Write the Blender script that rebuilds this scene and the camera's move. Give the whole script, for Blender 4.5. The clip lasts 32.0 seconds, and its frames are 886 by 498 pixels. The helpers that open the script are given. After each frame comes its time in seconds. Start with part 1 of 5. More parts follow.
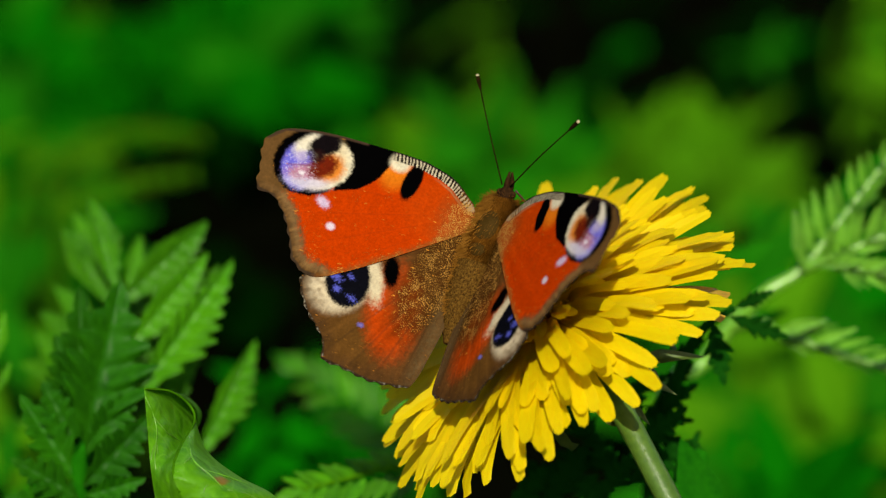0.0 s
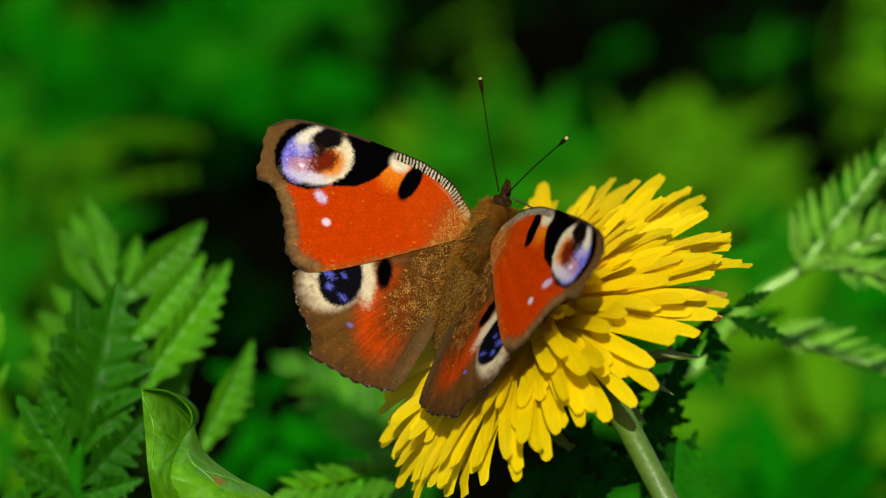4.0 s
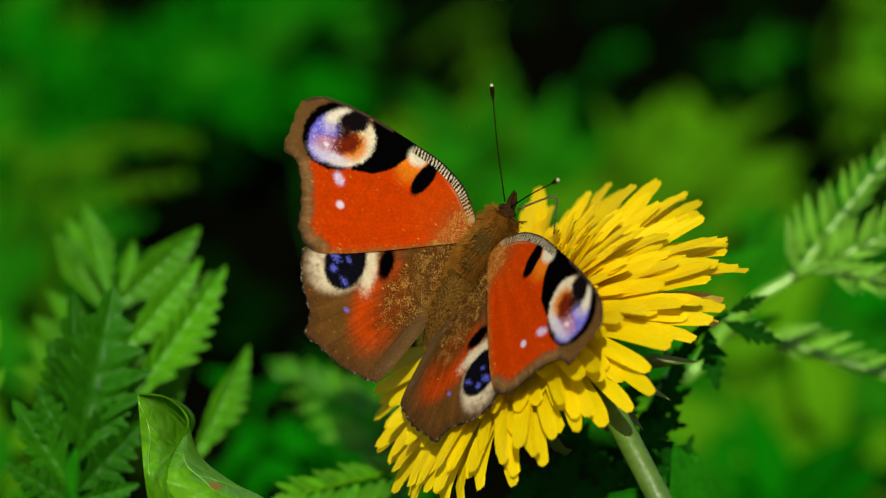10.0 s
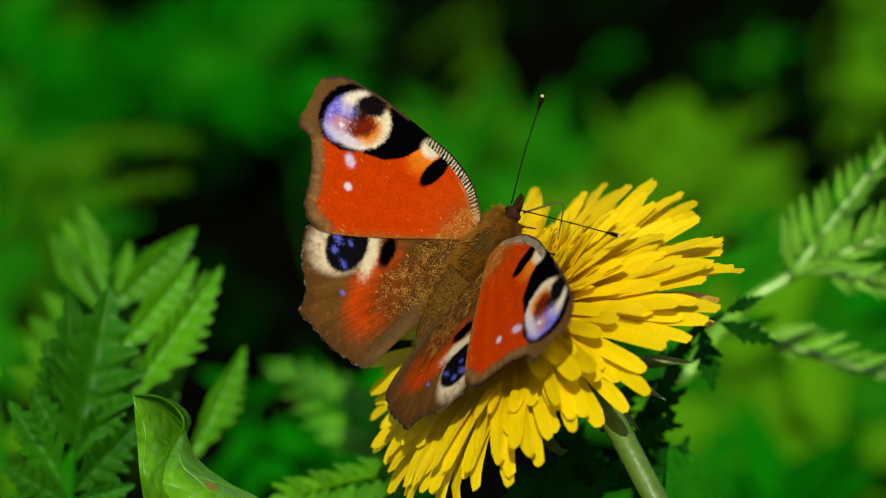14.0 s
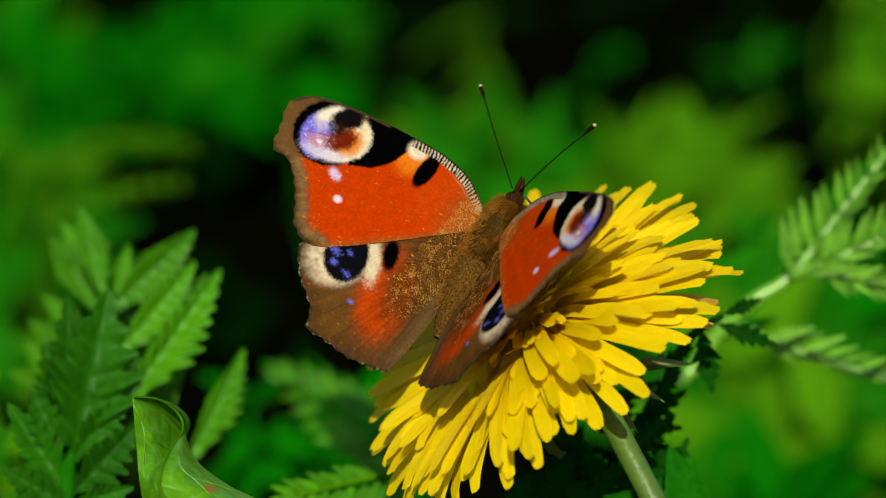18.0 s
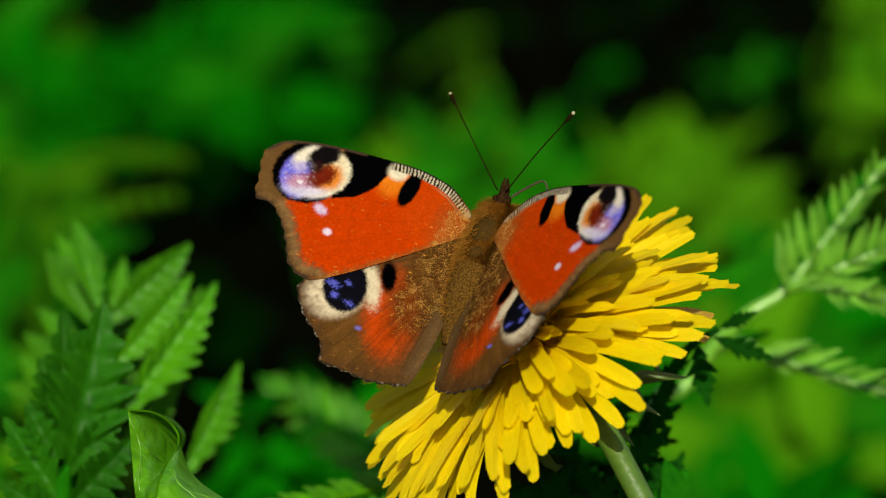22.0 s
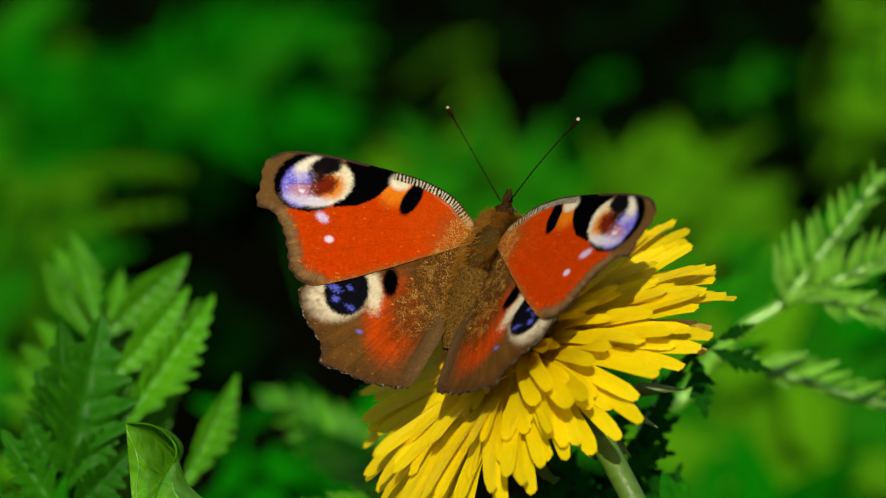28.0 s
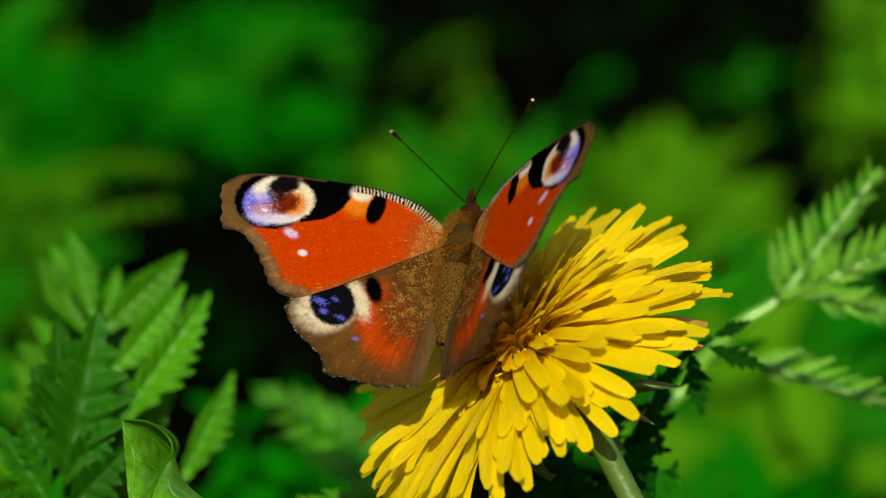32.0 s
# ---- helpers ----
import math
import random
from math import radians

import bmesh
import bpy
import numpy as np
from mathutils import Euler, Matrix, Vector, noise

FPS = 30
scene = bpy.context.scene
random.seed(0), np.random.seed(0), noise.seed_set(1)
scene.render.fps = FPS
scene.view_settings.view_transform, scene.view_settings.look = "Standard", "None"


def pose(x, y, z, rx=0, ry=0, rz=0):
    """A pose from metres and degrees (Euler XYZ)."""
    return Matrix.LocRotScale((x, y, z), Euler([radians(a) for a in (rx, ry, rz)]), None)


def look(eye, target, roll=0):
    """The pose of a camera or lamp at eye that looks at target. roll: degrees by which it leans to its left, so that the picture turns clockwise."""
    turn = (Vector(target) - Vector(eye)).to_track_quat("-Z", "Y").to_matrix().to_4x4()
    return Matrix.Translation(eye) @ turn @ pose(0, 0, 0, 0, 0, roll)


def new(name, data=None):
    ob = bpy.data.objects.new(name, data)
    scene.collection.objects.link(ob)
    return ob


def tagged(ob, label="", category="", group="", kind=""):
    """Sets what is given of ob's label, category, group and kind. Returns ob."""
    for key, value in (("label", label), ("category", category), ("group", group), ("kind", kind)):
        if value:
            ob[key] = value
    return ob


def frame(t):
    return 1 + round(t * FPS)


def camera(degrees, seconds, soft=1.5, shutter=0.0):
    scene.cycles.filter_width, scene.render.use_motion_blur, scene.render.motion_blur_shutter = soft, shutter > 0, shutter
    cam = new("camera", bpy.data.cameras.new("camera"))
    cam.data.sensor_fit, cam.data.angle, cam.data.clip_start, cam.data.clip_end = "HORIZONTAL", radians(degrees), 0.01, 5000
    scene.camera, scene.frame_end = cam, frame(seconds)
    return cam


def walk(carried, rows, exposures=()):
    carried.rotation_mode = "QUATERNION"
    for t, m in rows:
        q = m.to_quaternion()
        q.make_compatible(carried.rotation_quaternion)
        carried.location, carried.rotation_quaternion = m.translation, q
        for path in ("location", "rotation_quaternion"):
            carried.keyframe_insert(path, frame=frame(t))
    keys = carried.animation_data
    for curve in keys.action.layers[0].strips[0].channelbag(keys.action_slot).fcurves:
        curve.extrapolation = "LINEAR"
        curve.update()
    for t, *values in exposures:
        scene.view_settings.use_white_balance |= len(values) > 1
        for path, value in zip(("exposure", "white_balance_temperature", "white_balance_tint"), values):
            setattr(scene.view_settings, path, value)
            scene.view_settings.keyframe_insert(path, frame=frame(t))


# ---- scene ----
MM = 0.001
FAR = 0.6893                      # from the lens to the flower
LENS = 10.0
TARGET = Vector((0, 0, 0.20))
TILT = radians(25)
RIGHT = Vector((1, 0, 0))
UP = Vector((0, math.sin(TILT), math.cos(TILT)))
BACK = Vector((0, -math.cos(TILT), math.sin(TILT)))
EYE = TARGET + BACK * FAR
LEAN = Matrix(((RIGHT.x, UP.x, BACK.x, TARGET.x), (RIGHT.y, UP.y, BACK.y, TARGET.y), (RIGHT.z, UP.z, BACK.z, TARGET.z), (0, 0, 0, 1)))

cam = camera(LENS, 32.0, soft=1.15)
cam.data.dof.use_dof = True
cam.data.dof.focus_distance = FAR - 0.003
cam.data.dof.aperture_fstop = 15.0


def aim(x, y):
    """Handheld aim: the axis shifted by x, y millimetres at the flower."""
    return look(EYE, TARGET + RIGHT * x * MM + UP * y * MM)


walk(cam, [
    (0, aim(-0.00, 0.00)),
    (0.5, aim(0.20, -0.03)),
    (1, aim(0.32, -0.09)),
    (1.5, aim(0.35, -0.14)),
    (2, aim(0.38, -0.20)),
    (2.5, aim(0.44, -0.24)),
    (3, aim(0.44, -0.21)),
    (3.5, aim(0.38, -0.06)),
    (5.5, aim(0.38, 0.15)),
    (6, aim(0.47, 0.27)),
    (6.5, aim(0.56, 0.32)),
    (7, aim(0.58, 0.35)),
    (7.5, aim(0.56, 0.35)),
    (8, aim(0.56, 0.38)),
    (8.5, aim(0.65, 0.47)),
    (9, aim(0.77, 0.56)),
    (9.5, aim(0.88, 0.62)),
    (10, aim(0.91, 0.71)),
    (10.5, aim(0.79, 0.79)),
    (11, aim(0.68, 0.79)),
    (11.5, aim(0.71, 0.68)),
    (12, aim(0.85, 0.53)),
    (12.5, aim(1.03, 0.47)),
    (13, aim(1.21, 0.53)),
    (13.5, aim(1.38, 0.64)),
    (14, aim(1.50, 0.76)),
    (14.5, aim(1.50, 0.85)),
    (16.5, aim(1.44, 0.85)),
    (17, aim(1.42, 0.85)),
    (17.5, aim(1.47, 0.94)),
    (18, aim(1.62, 1.06)),
    (18.5, aim(1.71, 1.18)),
    (19, aim(1.65, 1.29)),
    (19.5, aim(1.59, 1.41)),
    (20, aim(1.62, 1.56)),
    (20.5, aim(1.71, 1.80)),
    (21, aim(1.88, 2.09)),
    (21.5, aim(2.09, 2.44)),
    (22, aim(2.21, 2.88)),
    (22.5, aim(2.21, 3.30)),
    (23, aim(2.15, 3.59)),
    (23.5, aim(2.06, 3.77)),
    (24, aim(1.97, 3.89)),
    (24.5, aim(1.97, 4.01)),
    (25, aim(1.97, 4.12)),
    (25.5, aim(2.06, 4.27)),
    (27.5, aim(2.32, 4.45)),
    (28, aim(2.53, 4.56)),
    (28.5, aim(2.65, 4.56)),
    (29, aim(2.77, 4.51)),
    (29.5, aim(2.89, 4.48)),
    (30, aim(2.97, 4.45)),
    (30.5, aim(3.00, 4.39)),
    (31, aim(2.97, 4.33)),
    (31.5, aim(2.98, 4.24)),
    (32, aim(3.06, 4.12)),
], exposures=((0.0, 0.16, 6500, 10), (32.0, 0.16, 6500, 10)))

# ---- light ----
SUN_WAY = (LEAN.to_3x3() @ Vector((-0.02, 0.33, 0.944))).normalized()
world = bpy.data.worlds.new("sky")
scene.world = world
world.use_nodes = True
wn = world.node_tree.nodes
sky = wn.new("ShaderNodeTexSky")
sky.sky_type, sky.sun_disc = "NISHITA", False
sky.sun_elevation = math.asin(SUN_WAY.z)
sky.sun_rotation = math.atan2(SUN_WAY.x, SUN_WAY.y)
wn["Background"].inputs["Strength"].default_value = 0.10
world.node_tree.links.new(sky.outputs[0], wn["Background"].inputs["Color"])
sun = new("sun", bpy.data.lights.new("sun", "SUN"))
sun.data.energy, sun.data.angle, sun.data.color = 4.9, radians(0.5), (1.0, 0.96, 0.72)
sun.matrix_world = look(SUN_WAY * 3, (0, 0, 0))


# ---- materials ----
def nodes_of(name):
    m = bpy.data.materials.new(name)
    m.use_nodes = True
    nt = m.node_tree
    return m, nt, nt.nodes["Principled BSDF"]


def node(nt, kind, **values):
    n = nt.nodes.new(kind)
    for k, v in values.items():
        n.inputs[k].default_value = v
    return n


def mix_rgb(nt, fac, a, b, blend="MIX"):
    n = nt.nodes.new("ShaderNodeMix")
    n.data_type, n.blend_type = "RGBA", blend
    for sock, v in ((n.inputs[0], fac), (n.inputs[6], a), (n.inputs[7], b)):
        if isinstance(v, bpy.types.NodeSocket):
            nt.links.new(v, sock)
        elif isinstance(v, (int, float)):
            sock.default_value = v
        else:
            sock.default_value = (*v, 1)
    return n.outputs[2]


def ramp(nt, fac, lo, hi):
    n = nt.nodes.new("ShaderNodeMapRange")
    n.inputs[1].default_value, n.inputs[2].default_value = lo, hi
    nt.links.new(fac, n.inputs[0])
    return n.outputs[0]


def noise_tex(nt, coord, scale, detail=3.0, rough=0.6):
    n = node(nt, "ShaderNodeTexNoise", Scale=scale, Detail=detail, Roughness=rough)
    nt.links.new(coord, n.inputs["Vector"])
    return n.outputs[0]


def bump(nt, bsdf, height, strength, distance):
    b = node(nt, "ShaderNodeBump", Strength=strength, Distance=distance)
    nt.links.new(height, b.inputs["Height"])
    nt.links.new(b.outputs[0], bsdf.inputs["Normal"])


def leaf_material(name, dark, light, rough=0.45, through_light=0.25, gloss=0.4, net=0.0):
    """Living leaf: blotches and fine grain, a net of veins if asked for, some light passing through."""
    m, nt, bsdf = nodes_of(name)
    geo = nt.nodes.new("ShaderNodeNewGeometry")
    info = nt.nodes.new("ShaderNodeObjectInfo")
    pos = geo.outputs["Position"]
    big = noise_tex(nt, pos, 90.0)
    fine = noise_tex(nt, pos, 900.0, 4.0)
    col = mix_rgb(nt, ramp(nt, big, 0.3, 0.7), dark, light)
    col = mix_rgb(nt, ramp(nt, fine, 0.25, 0.8), col, tuple(c * 1.35 for c in light))
    bump(nt, bsdf, fine, 0.35, 0.0003)
    if net:
        cells = node(nt, "ShaderNodeTexVoronoi", Scale=net)
        cells.feature = "DISTANCE_TO_EDGE"
        nt.links.new(pos, cells.inputs["Vector"])
        col = mix_rgb(nt, ramp(nt, cells.outputs[0], 0.045, 0.0), col, tuple(min(1, c * 1.18 + 0.01) for c in light))
        bump(nt, bsdf, ramp(nt, cells.outputs[0], 0.0, 0.25), 0.25, 0.0004)
        spots = noise_tex(nt, pos, 210.0, 1.0)
        col = mix_rgb(nt, ramp(nt, spots, 0.72, 0.78), col, (0.22, 0.13, 0.01))
    shade = nt.nodes.new("ShaderNodeHueSaturation")
    span = nt.nodes.new("ShaderNodeMapRange")
    span.inputs[3].default_value, span.inputs[4].default_value = 0.75, 1.25
    nt.links.new(info.outputs["Random"], span.inputs[0])
    nt.links.new(span.outputs[0], shade.inputs["Value"])
    nt.links.new(col, shade.inputs["Color"])
    nt.links.new(shade.outputs[0], bsdf.inputs["Base Color"])
    bsdf.inputs["Roughness"].default_value = rough
    bsdf.inputs["Specular IOR Level"].default_value = gloss
    tr = nt.nodes.new("ShaderNodeBsdfTranslucent")
    nt.links.new(shade.outputs[0], tr.inputs["Color"])
    mx = nt.nodes.new("ShaderNodeMixShader")
    mx.inputs[0].default_value = through_light
    nt.links.new(bsdf.outputs[0], mx.inputs[1])
    nt.links.new(tr.outputs[0], mx.inputs[2])
    nt.links.new(mx.outputs[0], nt.nodes["Material Output"].inputs["Surface"])
    return m


def plain_material(name, dark, light, scale, rough=0.6, relief=0.3, depth=0.0002, metal=0.0):
    m, nt, bsdf = nodes_of(name)
    geo = nt.nodes.new("ShaderNodeNewGeometry")
    big = noise_tex(nt, geo.outputs["Position"], scale)
    fine = noise_tex(nt, geo.outputs["Position"], scale * 9, 4.0)
    col = mix_rgb(nt, ramp(nt, big, 0.3, 0.7), dark, light)
    col = mix_rgb(nt, ramp(nt, fine, 0.3, 0.75), col, dark)
    nt.links.new(col, bsdf.inputs["Base Color"])
    bsdf.inputs["Roughness"].default_value = rough
    bsdf.inputs["Specular IOR Level"].default_value = 0.5 if rough < 0.9 else 0.0
    bump(nt, bsdf, fine, relief, depth)
    return m


def petal_material():
    """Lemon strap, deeper orange at its foot, with fine lengthwise streaks."""
    m, nt, bsdf = nodes_of("petal_yellow")
    tex = nt.nodes.new("ShaderNodeTexCoord")
    info = nt.nodes.new("ShaderNodeObjectInfo")
    sep = nt.nodes.new("ShaderNodeSeparateXYZ")
    nt.links.new(tex.outputs["Object"], sep.inputs[0])
    stretch = node(nt, "ShaderNodeMapping")
    stretch.inputs["Scale"].default_value = (1.0, 0.12, 1.0)
    nt.links.new(tex.outputs["Object"], stretch.inputs[0])
    streak = noise_tex(nt, stretch.outputs[0], 2600.0)
    along = ramp(nt, sep.outputs[1], 0.0, 0.010)
    col = mix_rgb(nt, along, (0.82, 0.43, 0.0), (0.84, 0.66, 0.0))
    col = mix_rgb(nt, ramp(nt, streak, 0.35, 0.8), col, (0.83, 0.57, 0.0))
    shade = nt.nodes.new("ShaderNodeHueSaturation")
    span = nt.nodes.new("ShaderNodeMapRange")
    span.inputs[3].default_value, span.inputs[4].default_value = 0.88, 1.06
    nt.links.new(info.outputs["Random"], span.inputs[0])
    nt.links.new(span.outputs[0], shade.inputs["Value"])
    nt.links.new(col, shade.inputs["Color"])
    nt.links.new(shade.outputs[0], bsdf.inputs["Base Color"])
    bsdf.inputs["Roughness"].default_value = 0.55
    bsdf.inputs["Specular IOR Level"].default_value = 0.2
    bump(nt, bsdf, streak, 0.25, 0.0002)
    tr = nt.nodes.new("ShaderNodeBsdfTranslucent")
    nt.links.new(shade.outputs[0], tr.inputs["Color"])
    mx = nt.nodes.new("ShaderNodeMixShader")
    mx.inputs[0].default_value = 0.5
    nt.links.new(bsdf.outputs[0], mx.inputs[1])
    nt.links.new(tr.outputs[0], mx.inputs[2])
    nt.links.new(mx.outputs[0], nt.nodes["Material Output"].inputs["Surface"])
    return m


def wing_material():
    """Powdery scales: the wing's pattern, with loose bright scales where 'speck' is high."""
    m, nt, bsdf = nodes_of("wing_scales")
    tex = nt.nodes.new("ShaderNodeTexCoord")
    tone = nt.nodes.new("ShaderNodeAttribute")
    tone.attribute_name = "tone"
    speck = nt.nodes.new("ShaderNodeAttribute")
    speck.attribute_name = "speck"
    grain = noise_tex(nt, tex.outputs["Object"], 5200.0, 2.0)
    patch = noise_tex(nt, tex.outputs["Object"], 700.0, 4.0)
    col = mix_rgb(nt, ramp(nt, patch, 0.25, 0.75), tone.outputs["Color"], (0.5, 0.5, 0.5), "MULTIPLY")
    col = mix_rgb(nt, 0.55, col, tone.outputs["Color"])
    mottle = noise_tex(nt, tex.outputs["Object"], 2400.0, 3.0)
    col = mix_rgb(nt, ramp(nt, mottle, 0.38, 0.72), col, mix_rgb(nt, 1.0, col, (1.28, 1.26, 1.22), "MULTIPLY"))
    dots = noise_tex(nt, tex.outputs["Object"], 6800.0, 2.0)
    add = nt.nodes.new("ShaderNodeMath")
    add.operation = "MULTIPLY_ADD"
    nt.links.new(speck.outputs["Fac"], add.inputs[0])
    add.inputs[1].default_value = 0.34
    uneven = nt.nodes.new("ShaderNodeMath")
    uneven.operation = "MULTIPLY_ADD"
    nt.links.new(patch, uneven.inputs[0])
    uneven.inputs[1].default_value = 0.5
    nt.links.new(dots, uneven.inputs[2])
    nt.links.new(uneven.outputs[0], add.inputs[2])
    col = mix_rgb(nt, ramp(nt, add.outputs[0], 1.08, 1.20), col, (0.30, 0.15, 0.032))
    drawn = node(nt, "ShaderNodeMapping")
    drawn.inputs["Scale"].default_value = (0.35, 1.0, 1.0)
    nt.links.new(tex.outputs["Object"], drawn.inputs[0])
    rubbed = noise_tex(nt, drawn.outputs[0], 2600.0, 2.0)
    worn = nt.nodes.new("ShaderNodeMath")
    worn.operation = "MULTIPLY"
    nt.links.new(ramp(nt, rubbed, 0.66, 0.76), worn.inputs[0])
    nt.links.new(ramp(nt, speck.outputs["Fac"], 0.1, 0.5), worn.inputs[1])
    col = mix_rgb(nt, worn.outputs[0], col, (0.46, 0.17, 0.02))
    nt.links.new(col, bsdf.inputs["Base Color"])
    bsdf.inputs["Roughness"].default_value = 0.7
    bsdf.inputs["Specular IOR Level"].default_value = 0.0
    bump(nt, bsdf, grain, 0.4, 0.00012)
    return m


PETAL = petal_material()
WING = wing_material()
FUR = plain_material("brown_fur", (0.048, 0.017, 0.002), (0.125, 0.045, 0.005), 900, 0.95)
CHITIN = plain_material("dark_chitin", (0.005, 0.003, 0.001), (0.024, 0.014, 0.004), 1500, 0.92)
GOLD = plain_material("golden_hair", (0.110, 0.044, 0.005), (0.270, 0.115, 0.018), 900, 0.95)
PLATE = plain_material("olive_plate", (0.0306, 0.01632, 0.0034), (0.0646, 0.034, 0.00816), 500, 0.92)
ABDOMEN = plain_material("scaled_abdomen", (0.018, 0.008, 0.002), (0.22, 0.105, 0.018), 3400, 0.95)
HEAD_DOWN = plain_material("dark_head_down", (0.008, 0.004, 0.002), (0.060, 0.026, 0.010), 2200, 0.92)
TONGUE = plain_material("tongue_red", (0.0272, 0.00816, 0.00408), (0.068, 0.0204, 0.0068), 1500, 0.4)
IVORY = plain_material("ivory_tip", (0.374, 0.2856, 0.1496), (0.476, 0.408, 0.272), 2000, 0.6)
STEM = leaf_material("stem_green", (0.0306, 0.085, 0.00544), (0.068, 0.1292, 0.01496), 0.4, 0.1)
BRACT = leaf_material("bract_green", (0.0204, 0.0544, 0.00816), (0.0612, 0.0884, 0.0136), 0.5, 0.15)
WITHERED = plain_material("withered_floret", (0.26, 0.15, 0.010), (0.52, 0.34, 0.015), 600, 0.7)
STIGMA = plain_material("stigma_orange", (0.85, 0.48, 0.0), (0.95, 0.66, 0.0), 900, 0.9)
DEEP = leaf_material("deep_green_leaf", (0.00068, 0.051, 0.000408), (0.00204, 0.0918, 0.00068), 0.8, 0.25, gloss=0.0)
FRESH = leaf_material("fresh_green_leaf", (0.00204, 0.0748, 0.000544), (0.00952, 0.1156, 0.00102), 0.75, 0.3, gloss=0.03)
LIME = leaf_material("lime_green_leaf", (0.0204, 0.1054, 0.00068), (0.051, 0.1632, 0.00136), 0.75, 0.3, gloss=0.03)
VEINED = leaf_material("veined_leaf", (0.002, 0.066, 0.0005), (0.054, 0.205, 0.0025), 0.36, 0.25, gloss=0.28)
# darker copy of VEINED: the front leaf's shade is in its colour
VEINED_SHADED = leaf_material("shaded_veined_leaf", (0.0006, 0.030, 0.0004), (0.015, 0.095, 0.001), 0.48, 0.25, gloss=0.12)
FEATHER = leaf_material("feathery_leaf", (0.040, 0.175, 0.0030), (0.140, 0.330, 0.0260), 0.30, 0.3, gloss=0.8)
BROAD = leaf_material("broad_glossy_leaf", (0.020, 0.140, 0.0010), (0.078, 0.235, 0.0030), 0.40, 0.3, gloss=0.25, net=200.0)
# near-black green that holds the flower's shade in the leaf colour
SHADE = leaf_material("shade_painted_leaf", (0.00068, 0.01904, 0.00068), (0.0034, 0.0374, 0.00136), 0.8, 0.1, gloss=0.02)
# soil and low leaves carry the hollows' shade in near-black colours
SOIL = plain_material("shade_black_humus", (0.00136, 0.001496, 0.00068), (0.0034, 0.00374, 0.00136), 60, 1.0, 0.8, 0.004)
SHADED_COVER = leaf_material("shaded_ground_cover", (0.000272, 0.00408, 0.000204), (0.000544, 0.00816, 0.000272), 0.9, 0.1, gloss=0.0)


# ---- building helpers ----
def at(bx, by, z=0.0):
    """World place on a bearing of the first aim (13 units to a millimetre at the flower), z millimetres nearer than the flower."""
    k = (FAR - z * MM) / FAR * MM
    return LEAN @ Vector(((bx - 784) / 13 * k, (441 - by) / 13 * k, z * MM))


def mesh_of(name, verts, faces, material, smooth=True):
    me = bpy.data.meshes.new(name)
    me.from_pydata([tuple(v) for v in verts], [], faces)
    me.materials.append(material)
    if smooth:
        me.polygons.foreach_set("use_smooth", [True] * len(me.polygons))
    me.update()
    return me


def part(name, me, parent, m=None, label="", kind=""):
    ob = new(name, me)
    ob.parent = parent
    if m is not None:
        ob.matrix_basis = m
    return tagged(ob, label=label, kind=kind)


def thing(name, where, label, category, group="", kind=""):
    ob = new(name)
    ob.empty_display_size = 0.005
    ob.matrix_basis = Matrix.Translation(where)
    return tagged(ob, label, category, group, kind)


def grid_faces(rows, cols, start=0, closed=False):
    out = []
    for i in range(rows - 1):
        for j in range(cols if closed else cols - 1):
            k = (j + 1) % cols
            a, b = start + i * cols, start + (i + 1) * cols
            out.append((a + j, a + k, b + k, b + j))
    return out


def curve_points(points, n):
    """Catmull-Rom through the points, n places evenly in parameter."""
    P = [Vector(p) for p in points]
    P = [P[0] * 2 - P[1]] + P + [P[-1] * 2 - P[-2]]
    out = []
    for i in range(n):
        s = i / (n - 1) * (len(P) - 3)
        k = min(int(s), len(P) - 4)
        f = s - k
        a, b, c, d = P[k:k + 4]
        out.append(0.5 * (2 * b + (c - a) * f + (2 * a - 5 * b + 4 * c - d) * f * f + (3 * b - a - 3 * c + d) * f ** 3))
    return out


def tube(name, points, radii, material, sides=8, n=None):
    pts = curve_points(points, n or max(4, 4 * len(points)))
    verts, ref = [], Vector((0.31, 0.87, 0.37))
    for i, p in enumerate(pts):
        t = (pts[min(i + 1, len(pts) - 1)] - pts[max(i - 1, 0)]).normalized()
        a = t.cross(ref).normalized()
        b = t.cross(a)
        s = i / (len(pts) - 1) * (len(radii) - 1)
        k = min(int(s), len(radii) - 2)
        r = radii[k] + (radii[k + 1] - radii[k]) * (s - k)
        for j in range(sides):
            w = 2 * math.pi * j / sides
            verts.append(p + (a * math.cos(w) + b * math.sin(w)) * r)
    faces = grid_faces(len(pts), sides, closed=True)
    faces += [tuple(range(sides))[::-1], tuple(range(len(verts) - sides, len(verts)))]
    return mesh_of(name, verts, faces, material)


def blade(name, material, width=0.35, fold=0.12, droop=0.12, twist=0.0, seed=0):
    """A plain leaf blade one unit long along +Y, facing +Z, folded along its midrib."""
    rng = random.Random(seed)
    rows, cols, peak, verts = 15, 7, 0.4, []
    for i in range(rows):
        y = i / (rows - 1)
        w = (y / peak) ** 0.7 if y < peak else ((1 - y) / (1 - peak)) ** 0.8
        w = max(0.012, w) * width * 0.5
        wob = rng.uniform(-0.01, 0.01)
        for j in range(cols):
            x = 2 * j / (cols - 1) - 1
            z = fold * abs(x) * w * 2 - droop * y * y + wob * abs(x) + twist * x * w * y
            z += 0.012 * math.sin(y * 23 + abs(x) * 2.2) * abs(x) * width
            verts.append((x * w, y + 0.03 * abs(x) * w / width, z))
    return mesh_of(name, verts, grid_faces(rows, cols), material)


